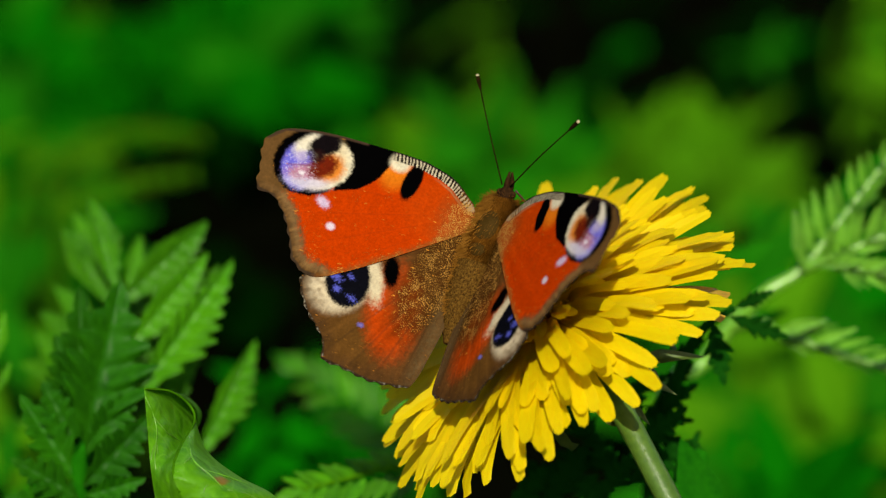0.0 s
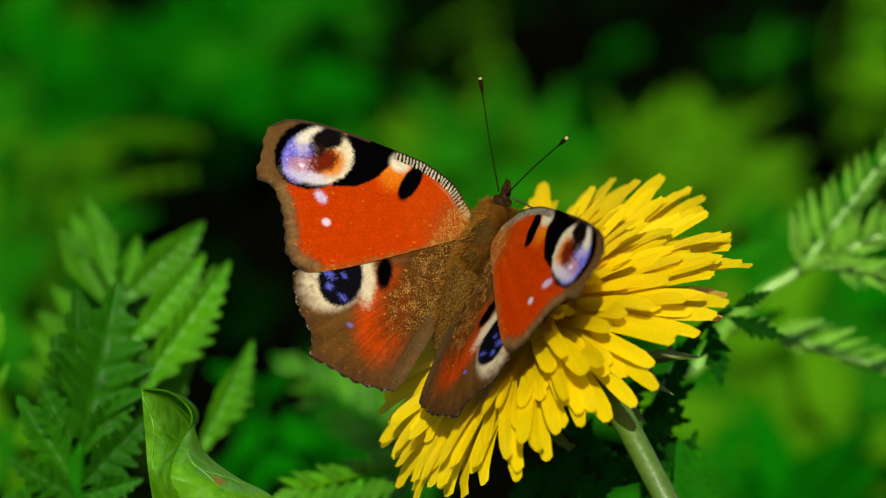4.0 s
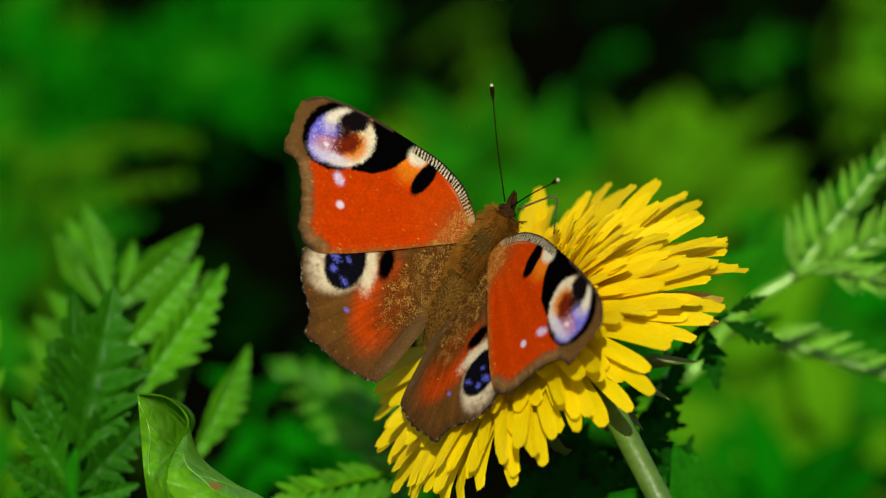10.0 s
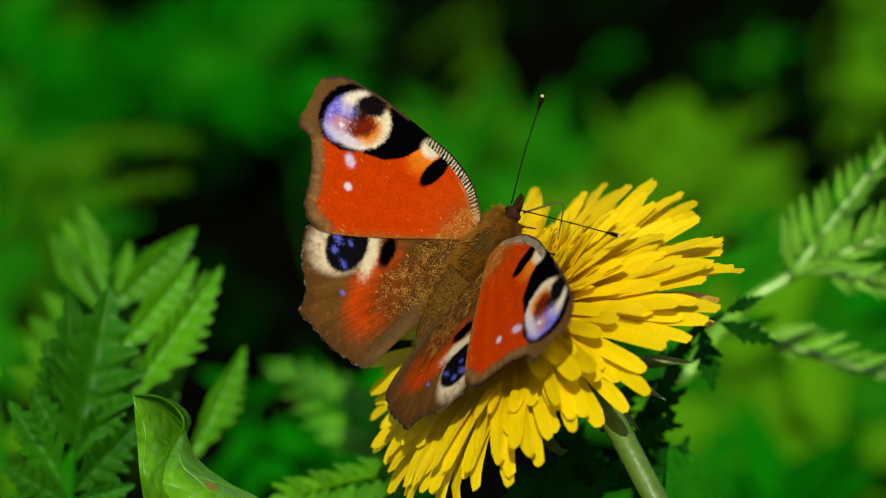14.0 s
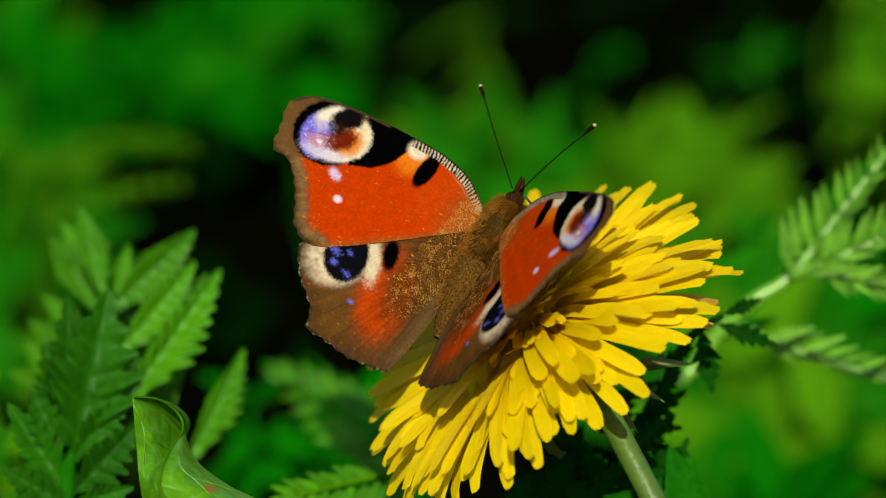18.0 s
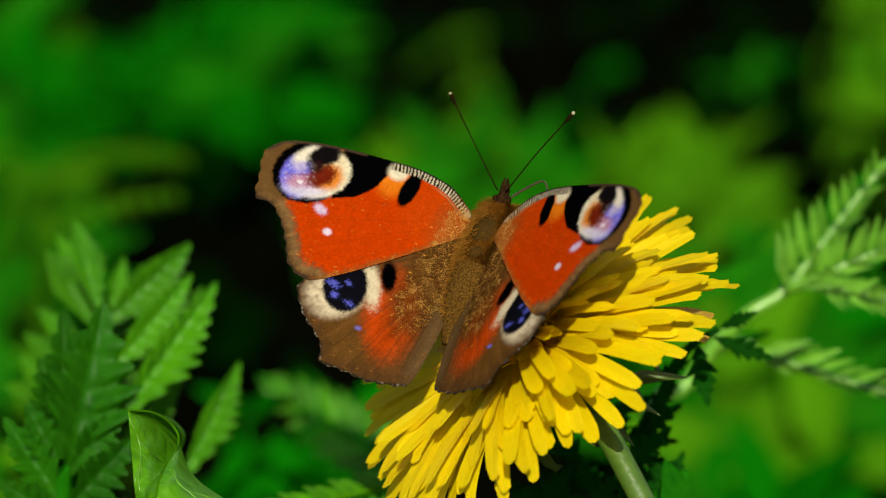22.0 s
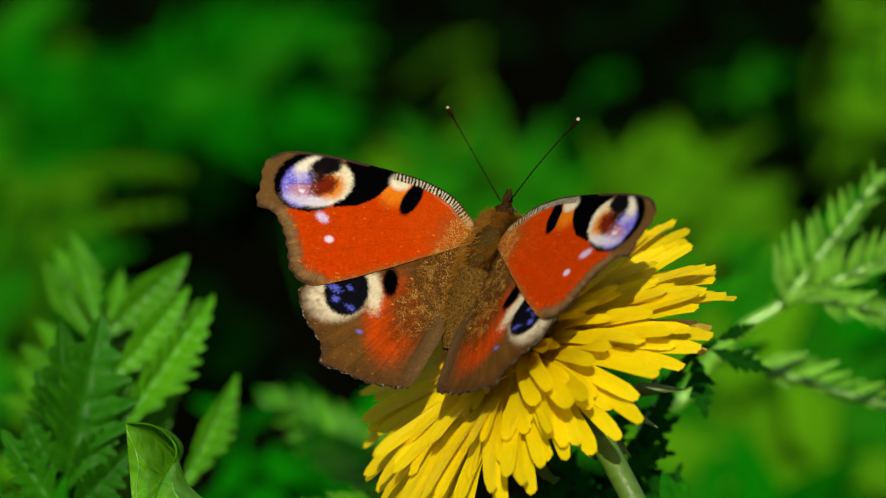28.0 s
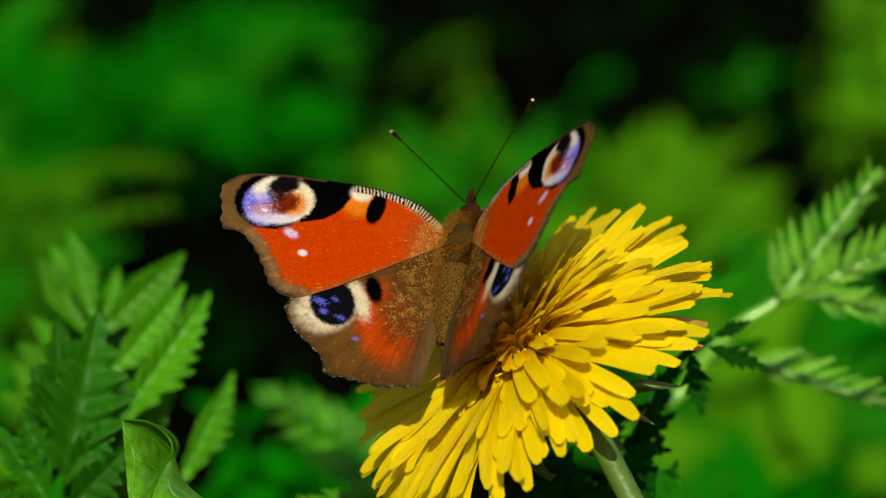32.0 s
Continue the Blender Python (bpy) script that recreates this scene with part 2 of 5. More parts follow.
def facing(base, tip, hint, width=1.0):
    """The pose and scale that lays a unit blade from base to tip with its face towards hint."""
    y = tip - base
    length = y.length
    y = y / length
    x = y.cross(hint).normalized()
    z = x.cross(y)
    m = Matrix(((x.x, y.x, z.x, base.x), (x.y, y.y, z.y, base.y), (x.z, y.z, z.z, base.z), (0, 0, 0, 1)))
    return m @ Matrix.Diagonal((length * width, length, length, 1))


def to_ground(p, dx=0.0, dy=0.0):
    return Vector((p.x + dx, p.y + dy, 0.0))


# ---- ground ----
def ground():
    n, verts = 61, []
    for i in range(n):
        for j in range(n):
            u, v = 2 * i / (n - 1) - 1, 2 * j / (n - 1) - 1
            x, y = 60 * u * abs(u) ** 3 * 5 + 1.5 * u, 60 * v * abs(v) ** 3 * 5 + 1.5 * v
            d = math.hypot(x, y)
            z = 0.006 * noise.noise((x * 14, y * 14, 0)) + 0.01 * noise.noise((x * 3, y * 3, 4)) - 0.012
            verts.append((x, y, z if d < 3 else z - 0.02))
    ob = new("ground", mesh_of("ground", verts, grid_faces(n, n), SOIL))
    tagged(ob, "humus soil under the plants, blackened in colour for their shade", "ground", kind="structure")


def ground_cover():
    """Small leaves lying over the soil, coloured near black for the shade between plants."""
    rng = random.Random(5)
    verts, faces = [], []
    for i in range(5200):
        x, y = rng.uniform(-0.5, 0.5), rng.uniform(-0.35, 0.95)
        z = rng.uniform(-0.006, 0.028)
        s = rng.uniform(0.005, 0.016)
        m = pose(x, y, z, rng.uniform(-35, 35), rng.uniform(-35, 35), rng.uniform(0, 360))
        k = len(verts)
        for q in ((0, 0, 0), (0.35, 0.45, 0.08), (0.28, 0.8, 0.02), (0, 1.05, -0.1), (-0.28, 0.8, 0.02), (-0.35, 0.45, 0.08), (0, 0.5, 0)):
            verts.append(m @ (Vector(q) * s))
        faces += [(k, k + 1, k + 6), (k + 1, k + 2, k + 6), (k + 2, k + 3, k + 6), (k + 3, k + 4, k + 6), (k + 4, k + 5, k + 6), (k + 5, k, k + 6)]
    ob = new("ground_cover", mesh_of("ground_cover", verts, faces, SHADED_COVER))
    tagged(ob, "dense low leaves over the soil, shade in their near-black green", "ground cover", kind="stuff")


ground()
ground_cover()

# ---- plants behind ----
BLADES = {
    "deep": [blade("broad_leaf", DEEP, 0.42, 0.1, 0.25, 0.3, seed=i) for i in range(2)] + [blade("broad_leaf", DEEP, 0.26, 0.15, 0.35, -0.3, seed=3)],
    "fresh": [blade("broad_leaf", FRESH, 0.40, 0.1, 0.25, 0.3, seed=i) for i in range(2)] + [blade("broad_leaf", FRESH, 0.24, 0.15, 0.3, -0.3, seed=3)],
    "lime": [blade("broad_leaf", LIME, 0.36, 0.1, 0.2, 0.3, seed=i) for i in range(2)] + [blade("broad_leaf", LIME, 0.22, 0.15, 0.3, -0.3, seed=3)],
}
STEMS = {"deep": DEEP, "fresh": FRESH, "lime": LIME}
WEED_WORDS = {"deep": "leafy weed with broad deep green leaves", "fresh": "leafy weed with fresh green leaves",
              "lime": "leafy weed with pale lime green leaves"}


def weed(bx, by, z, tone, size, count, flat=0.0, spread=1.0):
    """A leafy weed whose crown stands at that bearing: a stem from the ground with leaves round its top."""
    rng = random.Random(int(bx) * 3 + int(by))
    top = at(bx, by, z)
    foot = to_ground(top, rng.uniform(-0.02, 0.02), rng.uniform(0.0, 0.03))
    root = thing("weed", foot, WEED_WORDS[tone], "weed", "weeds behind the flower")
    mid = (top + foot) / 2 + Vector((rng.uniform(-0.008, 0.008), 0, 0))
    part("stem", tube("stem", [v - foot for v in (foot + Vector((0, 0, -0.012)), mid, top)], [0.0010, 0.0009, 0.0006], STEMS[tone], 6), root)
    for i in range(count):
        base = top + (top - foot) * rng.uniform(-0.2, 0.03) * spread
        turn = rng.uniform(0, 2 * math.pi)
        way = RIGHT * math.cos(turn) + UP * math.sin(turn) * (1 - flat) + BACK * rng.uniform(-0.5, 0.6) + Vector((0, 0, rng.uniform(-0.2, 0.3) * (1 - flat)))
        way.normalize()
        length = size * rng.uniform(0.75, 1.25)
        hint = (BACK * rng.uniform(0.4, 0.8) + SUN_WAY * 0.9 + Vector((rng.uniform(-.25, .25), 0, rng.uniform(-.1, .3)))).normalized()
        part("leaf", rng.choice(BLADES[tone]), root, Matrix.Translation(-foot) @ facing(base, base + way * length, hint))


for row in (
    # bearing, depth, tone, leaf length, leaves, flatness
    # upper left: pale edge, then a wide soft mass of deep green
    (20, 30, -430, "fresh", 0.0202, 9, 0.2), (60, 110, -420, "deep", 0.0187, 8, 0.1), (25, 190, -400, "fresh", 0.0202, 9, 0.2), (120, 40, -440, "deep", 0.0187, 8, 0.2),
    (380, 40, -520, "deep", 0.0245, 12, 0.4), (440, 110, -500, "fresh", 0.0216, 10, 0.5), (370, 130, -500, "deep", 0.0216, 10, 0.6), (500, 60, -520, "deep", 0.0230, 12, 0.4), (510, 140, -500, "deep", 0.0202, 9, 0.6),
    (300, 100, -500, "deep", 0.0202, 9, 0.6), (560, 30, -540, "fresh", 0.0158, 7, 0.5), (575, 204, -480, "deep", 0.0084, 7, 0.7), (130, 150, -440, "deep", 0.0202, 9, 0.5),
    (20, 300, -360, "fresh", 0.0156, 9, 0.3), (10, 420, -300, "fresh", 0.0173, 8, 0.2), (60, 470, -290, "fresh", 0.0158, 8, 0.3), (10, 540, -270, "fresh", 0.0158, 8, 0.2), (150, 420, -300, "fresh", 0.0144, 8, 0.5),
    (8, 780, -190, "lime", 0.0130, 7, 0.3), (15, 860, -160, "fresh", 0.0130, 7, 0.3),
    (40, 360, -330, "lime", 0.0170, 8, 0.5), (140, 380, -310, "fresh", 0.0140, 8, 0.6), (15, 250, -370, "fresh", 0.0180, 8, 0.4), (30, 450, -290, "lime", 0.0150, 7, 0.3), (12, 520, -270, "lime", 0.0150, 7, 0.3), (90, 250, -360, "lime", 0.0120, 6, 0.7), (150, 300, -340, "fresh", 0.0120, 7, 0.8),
    # behind the head: a soft bank, mostly lime and fresh green
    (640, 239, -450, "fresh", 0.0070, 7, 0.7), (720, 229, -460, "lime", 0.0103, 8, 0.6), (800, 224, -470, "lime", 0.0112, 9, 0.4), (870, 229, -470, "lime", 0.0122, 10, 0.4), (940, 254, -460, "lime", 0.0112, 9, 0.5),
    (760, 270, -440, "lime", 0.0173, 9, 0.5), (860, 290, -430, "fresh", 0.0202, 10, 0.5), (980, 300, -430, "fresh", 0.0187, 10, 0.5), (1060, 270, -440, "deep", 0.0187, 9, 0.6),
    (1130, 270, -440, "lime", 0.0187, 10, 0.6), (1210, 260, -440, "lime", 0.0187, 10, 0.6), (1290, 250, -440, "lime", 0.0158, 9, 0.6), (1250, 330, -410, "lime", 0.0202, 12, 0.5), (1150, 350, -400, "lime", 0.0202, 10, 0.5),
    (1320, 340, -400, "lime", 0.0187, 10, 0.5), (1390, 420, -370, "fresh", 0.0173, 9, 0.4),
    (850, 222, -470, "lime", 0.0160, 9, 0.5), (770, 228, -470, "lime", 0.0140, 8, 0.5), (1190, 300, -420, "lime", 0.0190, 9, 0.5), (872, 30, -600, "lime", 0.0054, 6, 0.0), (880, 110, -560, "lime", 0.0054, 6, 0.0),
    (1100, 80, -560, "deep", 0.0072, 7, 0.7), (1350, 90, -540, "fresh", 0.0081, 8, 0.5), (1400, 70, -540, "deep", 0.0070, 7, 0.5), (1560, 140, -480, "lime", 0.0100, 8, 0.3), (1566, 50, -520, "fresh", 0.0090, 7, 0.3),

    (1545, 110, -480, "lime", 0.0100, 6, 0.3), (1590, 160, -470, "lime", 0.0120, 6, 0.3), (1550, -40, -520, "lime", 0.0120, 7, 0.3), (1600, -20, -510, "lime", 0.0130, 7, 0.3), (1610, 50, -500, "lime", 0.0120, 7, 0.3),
    # low to the side of the stem: smooth fresh and lime green
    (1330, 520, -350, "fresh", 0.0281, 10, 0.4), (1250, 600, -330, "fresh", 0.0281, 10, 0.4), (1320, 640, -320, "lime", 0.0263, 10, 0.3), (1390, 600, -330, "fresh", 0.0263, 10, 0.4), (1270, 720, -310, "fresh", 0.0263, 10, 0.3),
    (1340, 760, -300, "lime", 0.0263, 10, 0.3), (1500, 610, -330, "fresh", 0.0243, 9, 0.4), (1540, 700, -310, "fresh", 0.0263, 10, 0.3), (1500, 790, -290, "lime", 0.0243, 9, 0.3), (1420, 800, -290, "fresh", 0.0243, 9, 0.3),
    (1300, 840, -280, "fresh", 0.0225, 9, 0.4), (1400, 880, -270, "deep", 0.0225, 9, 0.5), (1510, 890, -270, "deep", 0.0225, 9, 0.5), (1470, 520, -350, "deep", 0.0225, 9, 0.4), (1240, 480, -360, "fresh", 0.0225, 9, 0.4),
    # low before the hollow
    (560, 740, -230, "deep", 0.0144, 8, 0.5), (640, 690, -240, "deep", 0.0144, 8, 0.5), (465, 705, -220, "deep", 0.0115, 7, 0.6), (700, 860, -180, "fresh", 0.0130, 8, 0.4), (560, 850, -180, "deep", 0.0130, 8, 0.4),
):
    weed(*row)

# ---- plants beside the flower ----
def lobed(name, material, width, lobes, depth=0.40, fold=0.52, ridge=0.046, droop=0.1, lean=0.9, seed=0):
    """A leaflet one unit long along +Y, facing +Z: cut into forward-pointing lobes, each lobe swelling between the side veins."""
    rng = random.Random(seed)
    rows, cols, verts = lobes * 8 + 1, 11, []
    for i in range(rows):
        y = i / (rows - 1)
        w = min(1.0, (y / 0.34) ** 0.75 if y < 0.34 else ((1 - y) / 0.66) ** 0.72)
        phase = (y * lobes) % 1.0
        cut = (phase / 0.7) ** 0.8 if phase < 0.7 else ((1 - phase) / 0.3) ** 0.8
        half = max(0.010, w * (1 - depth * (1 - cut))) * width * 0.5
        for j in range(cols):
            x = 2 * j / (cols - 1) - 1
            swell = ridge * math.cos(2 * math.pi * (phase - 0.6)) * abs(x) ** 0.7 * (1 - 0.35 * abs(x)) * w
            z = fold * 2 * abs(x) * half + swell - droop * y * y - 0.25 * abs(x) ** 3 * half + rng.uniform(-0.003, 0.003)
            verts.append((x * half, min(1.02, y + lean * abs(x) ** 1.3 * half * (1 - y * y)), z))
    return mesh_of(name, verts, grid_faces(rows, cols), material)


TOOTHED = [lobed("leaflet", VEINED, 0.40, 9, 0.27, seed=1), lobed("leaflet", VEINED, 0.36, 10, 0.25, 0.5, seed=2)]
TOOTHED_SHADED = [lobed("leaflet", VEINED_SHADED, 0.56, 6, 0.46, 0.42, seed=11), lobed("leaflet", VEINED_SHADED, 0.50, 6, 0.42, 0.46, seed=12)]
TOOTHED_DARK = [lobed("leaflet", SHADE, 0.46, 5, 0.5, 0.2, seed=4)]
NARROW = [lobed("leaflet", FEATHER, 0.25, 5, 0.2, 0.36, 0.010, seed=5), lobed("leaflet", FEATHER, 0.22, 5, 0.2, 0.42, 0.010, seed=6)]


def herb(name, label, foot_at, stem_pts, leaflets, blades, stem_material, radius=0.0011, group=""):
    """A herb: one stalk from the ground along stem_pts, and leaflets (from, to, width, tilt) on it."""
    runs = stem_pts if isinstance(stem_pts[0], list) else [stem_pts]
    foot = to_ground(at(*runs[0][0]), *foot_at)
    root = thing(name, foot, label, "plant", group)
    below = foot + Vector((0, 0, -0.012))
    for k, run in enumerate(runs):
        way = [v - foot for v in ([below] if k == 0 else []) + [at(*p) for p in run]]
        part("stalk", tube("stalk", way, [radius * 1.3, radius, radius * 0.5] if k == 0 else [radius * 0.9, radius * 0.4], stem_material, 7), root)
    for i, (x0, y0, x1, y1, z, dz, width, side) in enumerate(leaflets):
        a, b = at(x0, y0, z), at(x1, y1, z + dz)
        across = (b - a).cross(BACK).normalized()
        hint = (BACK + across * side * 0.5 + UP * 0.1).normalized()
        part("leaflet", blades[i % len(blades)], root, Matrix.Translation(-foot) @ facing(a, b, hint, width))
    return root, foot


herb("toothed_herb", "bright green feathered herb leaf with toothed leaflets", (0.0, 0.01),
     [(205, 900, -58), (212, 780, -60), (222, 640, -64), (220, 520, -68)],
     [(232, 712, 422, 460, -54, -6, 0.78, 0.7), (222, 620, 376, 446, -60, -6, 0.95, 0.7), (208, 540, 374, 391, -66, -6, 1.0, 0.6), (205, 520, 160, 340, -64, -6, 0.9, 0.5),
      (198, 545, 108, 398, -72, -6, 1.0, 0.3), (218, 530, 252, 412, -74, -4, 0.9, 0.5), (175, 640, 66, 545, -74, -4, 0.95, 0.3), (180, 600, 92, 500, -76, -4, 1.0, 0.3),
      (150, 720, 62, 580, -78, -4, 0.9, 0.3), (240, 780, 352, 640, -62, -4, 0.9, 0.7), (210, 640, 340, 560, -72, -4, 1.0, 0.6), (200, 560, 300, 480, -78, -4, 1.1, 0.5),
      (160, 680, 30, 640, -80, -4, 0.9, 0.2), (240, 740, 380, 570, -64, -4, 0.75, 0.7), (226, 650, 396, 470, -66, -4, 0.8, 0.7), (212, 575, 330, 440, -72, -4, 0.9, 0.6), (196, 520, 130, 370, -76, -4, 0.9, 0.4), (215, 700, 250, 560, -70, -4, 0.9, 0.5), (150, 780, 20, 740, -78, -2, 0.9, 0.2)],
     TOOTHED, FRESH)
# the front leaf, its leaflets coloured darker for the shade on them
herb("toothed_herb", "herb leaf with sharply toothed leaflets, shade in its deep green", (0.0, 0.01),
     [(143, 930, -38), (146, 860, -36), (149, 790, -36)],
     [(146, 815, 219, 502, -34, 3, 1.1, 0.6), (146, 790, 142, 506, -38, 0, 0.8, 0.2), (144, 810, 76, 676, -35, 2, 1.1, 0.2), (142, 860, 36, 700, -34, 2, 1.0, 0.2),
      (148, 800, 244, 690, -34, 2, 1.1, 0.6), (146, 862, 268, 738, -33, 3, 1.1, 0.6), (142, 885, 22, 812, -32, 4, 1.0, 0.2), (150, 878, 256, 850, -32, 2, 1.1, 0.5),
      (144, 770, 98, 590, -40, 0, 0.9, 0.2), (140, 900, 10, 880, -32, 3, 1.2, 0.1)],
     TOOTHED_SHADED, FRESH)
herb("toothed_herb", "green toothed herb leaf, softly blurred, behind the curled leaf", (0.0, 0.02),
     [(330, 900, -66), (345, 800, -66)],
     [(348, 815, 461, 600, -66, -6, 0.74, 0.7), (330, 860, 300, 700, -72, -4, 0.9, 0.3)], TOOTHED, FRESH)
herb("toothed_herb", "edge of a toothed green herb leaf", (0.0, 0.01), [(-20, 800, -50), (-10, 640, -50)],
     [(-8, 640, 8, 552, -50, 0, 1.0, 0.0), (-10, 700, 20, 640, -50, 0, 1.0, 0.3)], TOOTHED, FRESH)
SLENDER = [lobed("leaflet", VEINED, 0.32, 6, 0.26, 0.4, 0.02, seed=31), lobed("leaflet", VEINED, 0.27, 6, 0.24, 0.46, 0.02, seed=32)]
herb("toothed_herb", "soft green feathered leaf low beside the flower", (0.0, 0.02),
     [[(790, 920, -128), (760, 830, -128), (690, 765, -129), (484, 626, -130)]],
     [(540, 664, 480, 624, -128, -4, 1.50, 0.3), (556, 676, 520, 618, -128, -4, 1.25, 0.3), (590, 698, 556, 622, -129, -4, 1.25, 0.3), (624, 720, 594, 632, -130, -4, 1.25, 0.3), (656, 742, 632, 646, -130, -4, 1.25, 0.3),
      (690, 764, 670, 664, -131, -4, 1.25, 0.3), (724, 790, 710, 690, -131, -2, 1.25, 0.3), (570, 684, 516, 690, -126, 2, 1.25, 0.2), (604, 706, 536, 716, -124, 2, 1.25, 0.2), (640, 730, 556, 742, -124, 2, 1.25, 0.2),
      (676, 754, 580, 764, -122, 2, 1.38, 0.2), (712, 780, 610, 786, -122, 2, 1.38, 0.2), (750, 812, 650, 812, -122, 2, 1.38, 0.2)], SLENDER, FRESH, 0.0007)
herb("toothed_herb", "pale green feathered leaf at the foot of the flower", (0.0, 0.02),
     [[(800, 960, -44), (750, 850, -44), (700, 828, -44), (500, 876, -42)]],
     [(540, 866, 474, 892, -42, 2, 1.3, 0.3)]
     + [(548 + 23 * i, 864 - 4 * i, 500 + 22 * i, 846 - 6 * i - 5 * (i % 2), -43 - 0.3 * i, 2, 1.25, 0.3) for i in range(9)]
     + [(556 + 23 * i, 862 - 4 * i, 520 + 23 * i, 908 - 3 * i + 6 * (i % 2), -41, 3, 1.2, 0.15) for i in range(9)], SLENDER, LIME, 0.0005)


def frond_leaflets(a, b, n, up, down, z, lean=0.35, dz=2.0):
    out = []
    for i in range(n):
        f = (i + 0.5) / n
        x, y = a[0] + (b[0] - a[0]) * f, a[1] + (b[1] - a[1]) * f
        dx, dy = b[0] - a[0], b[1] - a[1]
        length = math.hypot(dx, dy)
        dx, dy = dx / length, dy / length
        size = 1.0 - 0.45 * f
        for s, reach in ((1, up), (-1, down)):
            if not reach:
                continue
            px, py = dy * s, -dx * s
            out.append((x, y, x + (px + dx * lean) * reach * size, y + (py + dy * lean) * reach * size, z, dz, 1.0, 0.15 * s))
    return out


SOFT = {"lime": [lobed("leaflet", LIME, 0.24, 4, 0.1, 0.2, 0.01, seed=21)], "deep": [lobed("leaflet", DEEP, 0.24, 4, 0.1, 0.2, 0.01, seed=22)]}
FROND_WORDS = {"lime": "arching pale green frond, far out of focus", "deep": "arching deep green frond, far out of focus"}
# fronds that arch over the hollow: their leaflets hang in bands one under another
for tone, z, run, count, up, down in (
        ("lime", -300, ((50, 330), (95, 283), (180, 236), (280, 230), (365, 245)), 16, 22, 26), ("lime", -280, ((100, 400), (125, 363), (210, 328), (350, 305)), 14, 22, 24),
        ("deep", -320, ((10, 330), (60, 240), (150, 195), (240, 185)), 12, 30, 30), ("deep", -420, ((20, 260), (120, 170), (250, 110), (420, 70)), 14, 40, 50),
        ("deep", -400, ((60, 250), (180, 190), (320, 165), (470, 160)), 14, 34, 34), ("lime", -440, ((-10, 210), (40, 140), (100, 80), (170, 10)), 12, 34, 34)):
    way = curve_points([(x, y, 0) for x, y in run], 4)
    leaves = sum((frond_leaflets(a[:2], b[:2], max(2, count // 3), up, down, z, 0.9, 3.0) for a, b in zip(way[:-1], way[1:])), [])
    herb("frond", FROND_WORDS[tone], (0.0, 0.02), [(*p, z) for p in run], leaves, SOFT[tone], STEMS[tone], 0.0010, "fronds behind the flower")

def leaf_row(first, last, n, z, width, side):
    """Leaflets (from, to) spaced evenly between the first and the last of a row."""
    out = []
    for i in range(n):
        x0, y0, x1, y1 = (a + (b - a) * i / (n - 1) for a, b in zip(first, last))
        sway = math.sin(i * 2.4 + first[0])
        out.append((x0, y0, x1 + 5 * sway, y1 + 4 * math.cos(i * 1.7), z + 2 * sway, 3, width * (1 + 0.12 * sway), side + 0.25 * sway))
    return out


fern, fern_foot = herb(
    "fern_plant", "fresh green feathery fronds with pale glossy leaflets", (0.0, 0.01),
    [[(1150, 860, -76), (1250, 640, -72), (1342, 528, -68), (1420, 477, -68), (1500, 375, -68), (1600, 247, -68)],
     [(1420, 477, -66), (1510, 440, -64), (1620, 395, -64)], [(1480, 470, -62), (1540, 480, -62), (1620, 502, -62)],
     [(1290, 580, -70), (1340, 570, -68), (1381, 592, -66), (1454, 616, -64), (1521, 637, -64), (1620, 665, -64)]],
    # near frond: upper row, then lower row
    leaf_row((1421, 474, 1402, 372), (1580, 270, 1580, 232), 10, -66, 1.0, -0.2) + leaf_row((1428, 468, 1492, 436), (1580, 272, 1612, 256), 11, -68, 0.9, 0.2)
    # second frond and the short one below it
    + leaf_row((1462, 462, 1474, 392), (1600, 404, 1622, 336), 9, -62, 1.0, -0.2) + leaf_row((1440, 470, 1500, 462), (1590, 408, 1648, 402), 8, -60, 0.9, 0.2)
    + leaf_row((1480, 472, 1540, 452), (1580, 492, 1640, 480), 6, -58, 0.9, 0.1) + leaf_row((1486, 474, 1524, 508), (1580, 494, 1620, 524), 6, -60, 0.9, 0.1)
    # low frond
    + leaf_row((1372, 588, 1458, 562), (1596, 658, 1650, 646), 8, -62, 1.0, -0.1) + leaf_row((1366, 588, 1424, 622), (1590, 660, 1640, 684), 8, -68, 0.7, -0.3),
    NARROW, FEATHER, 0.0011)
LAMINA = lobed("lamina", FRESH, 0.5, 7, 0.25, 0.2, 0.01, seed=9)
for x0, y0, x1, y1, z, wide in ((1400, 490, 1600, 240, -72, 0.6), (1440, 474, 1660, 380, -70, 0.6), (1460, 470, 1660, 510, -68, 0.5), (1280, 590, 1400, 545, -76, 0.6), (1250, 500, 1370, 420, -100, 0.7), (1320, 440, 1400, 350, -110, 0.6), (1300, 560, 1400, 470, -100, 0.6)):
    part("lamina", LAMINA, fern, Matrix.Translation(-fern_foot) @ facing(at(x0, y0, z - 6), at(x1, y1, z - 8), (BACK + UP * 0.3).normalized(), wide))
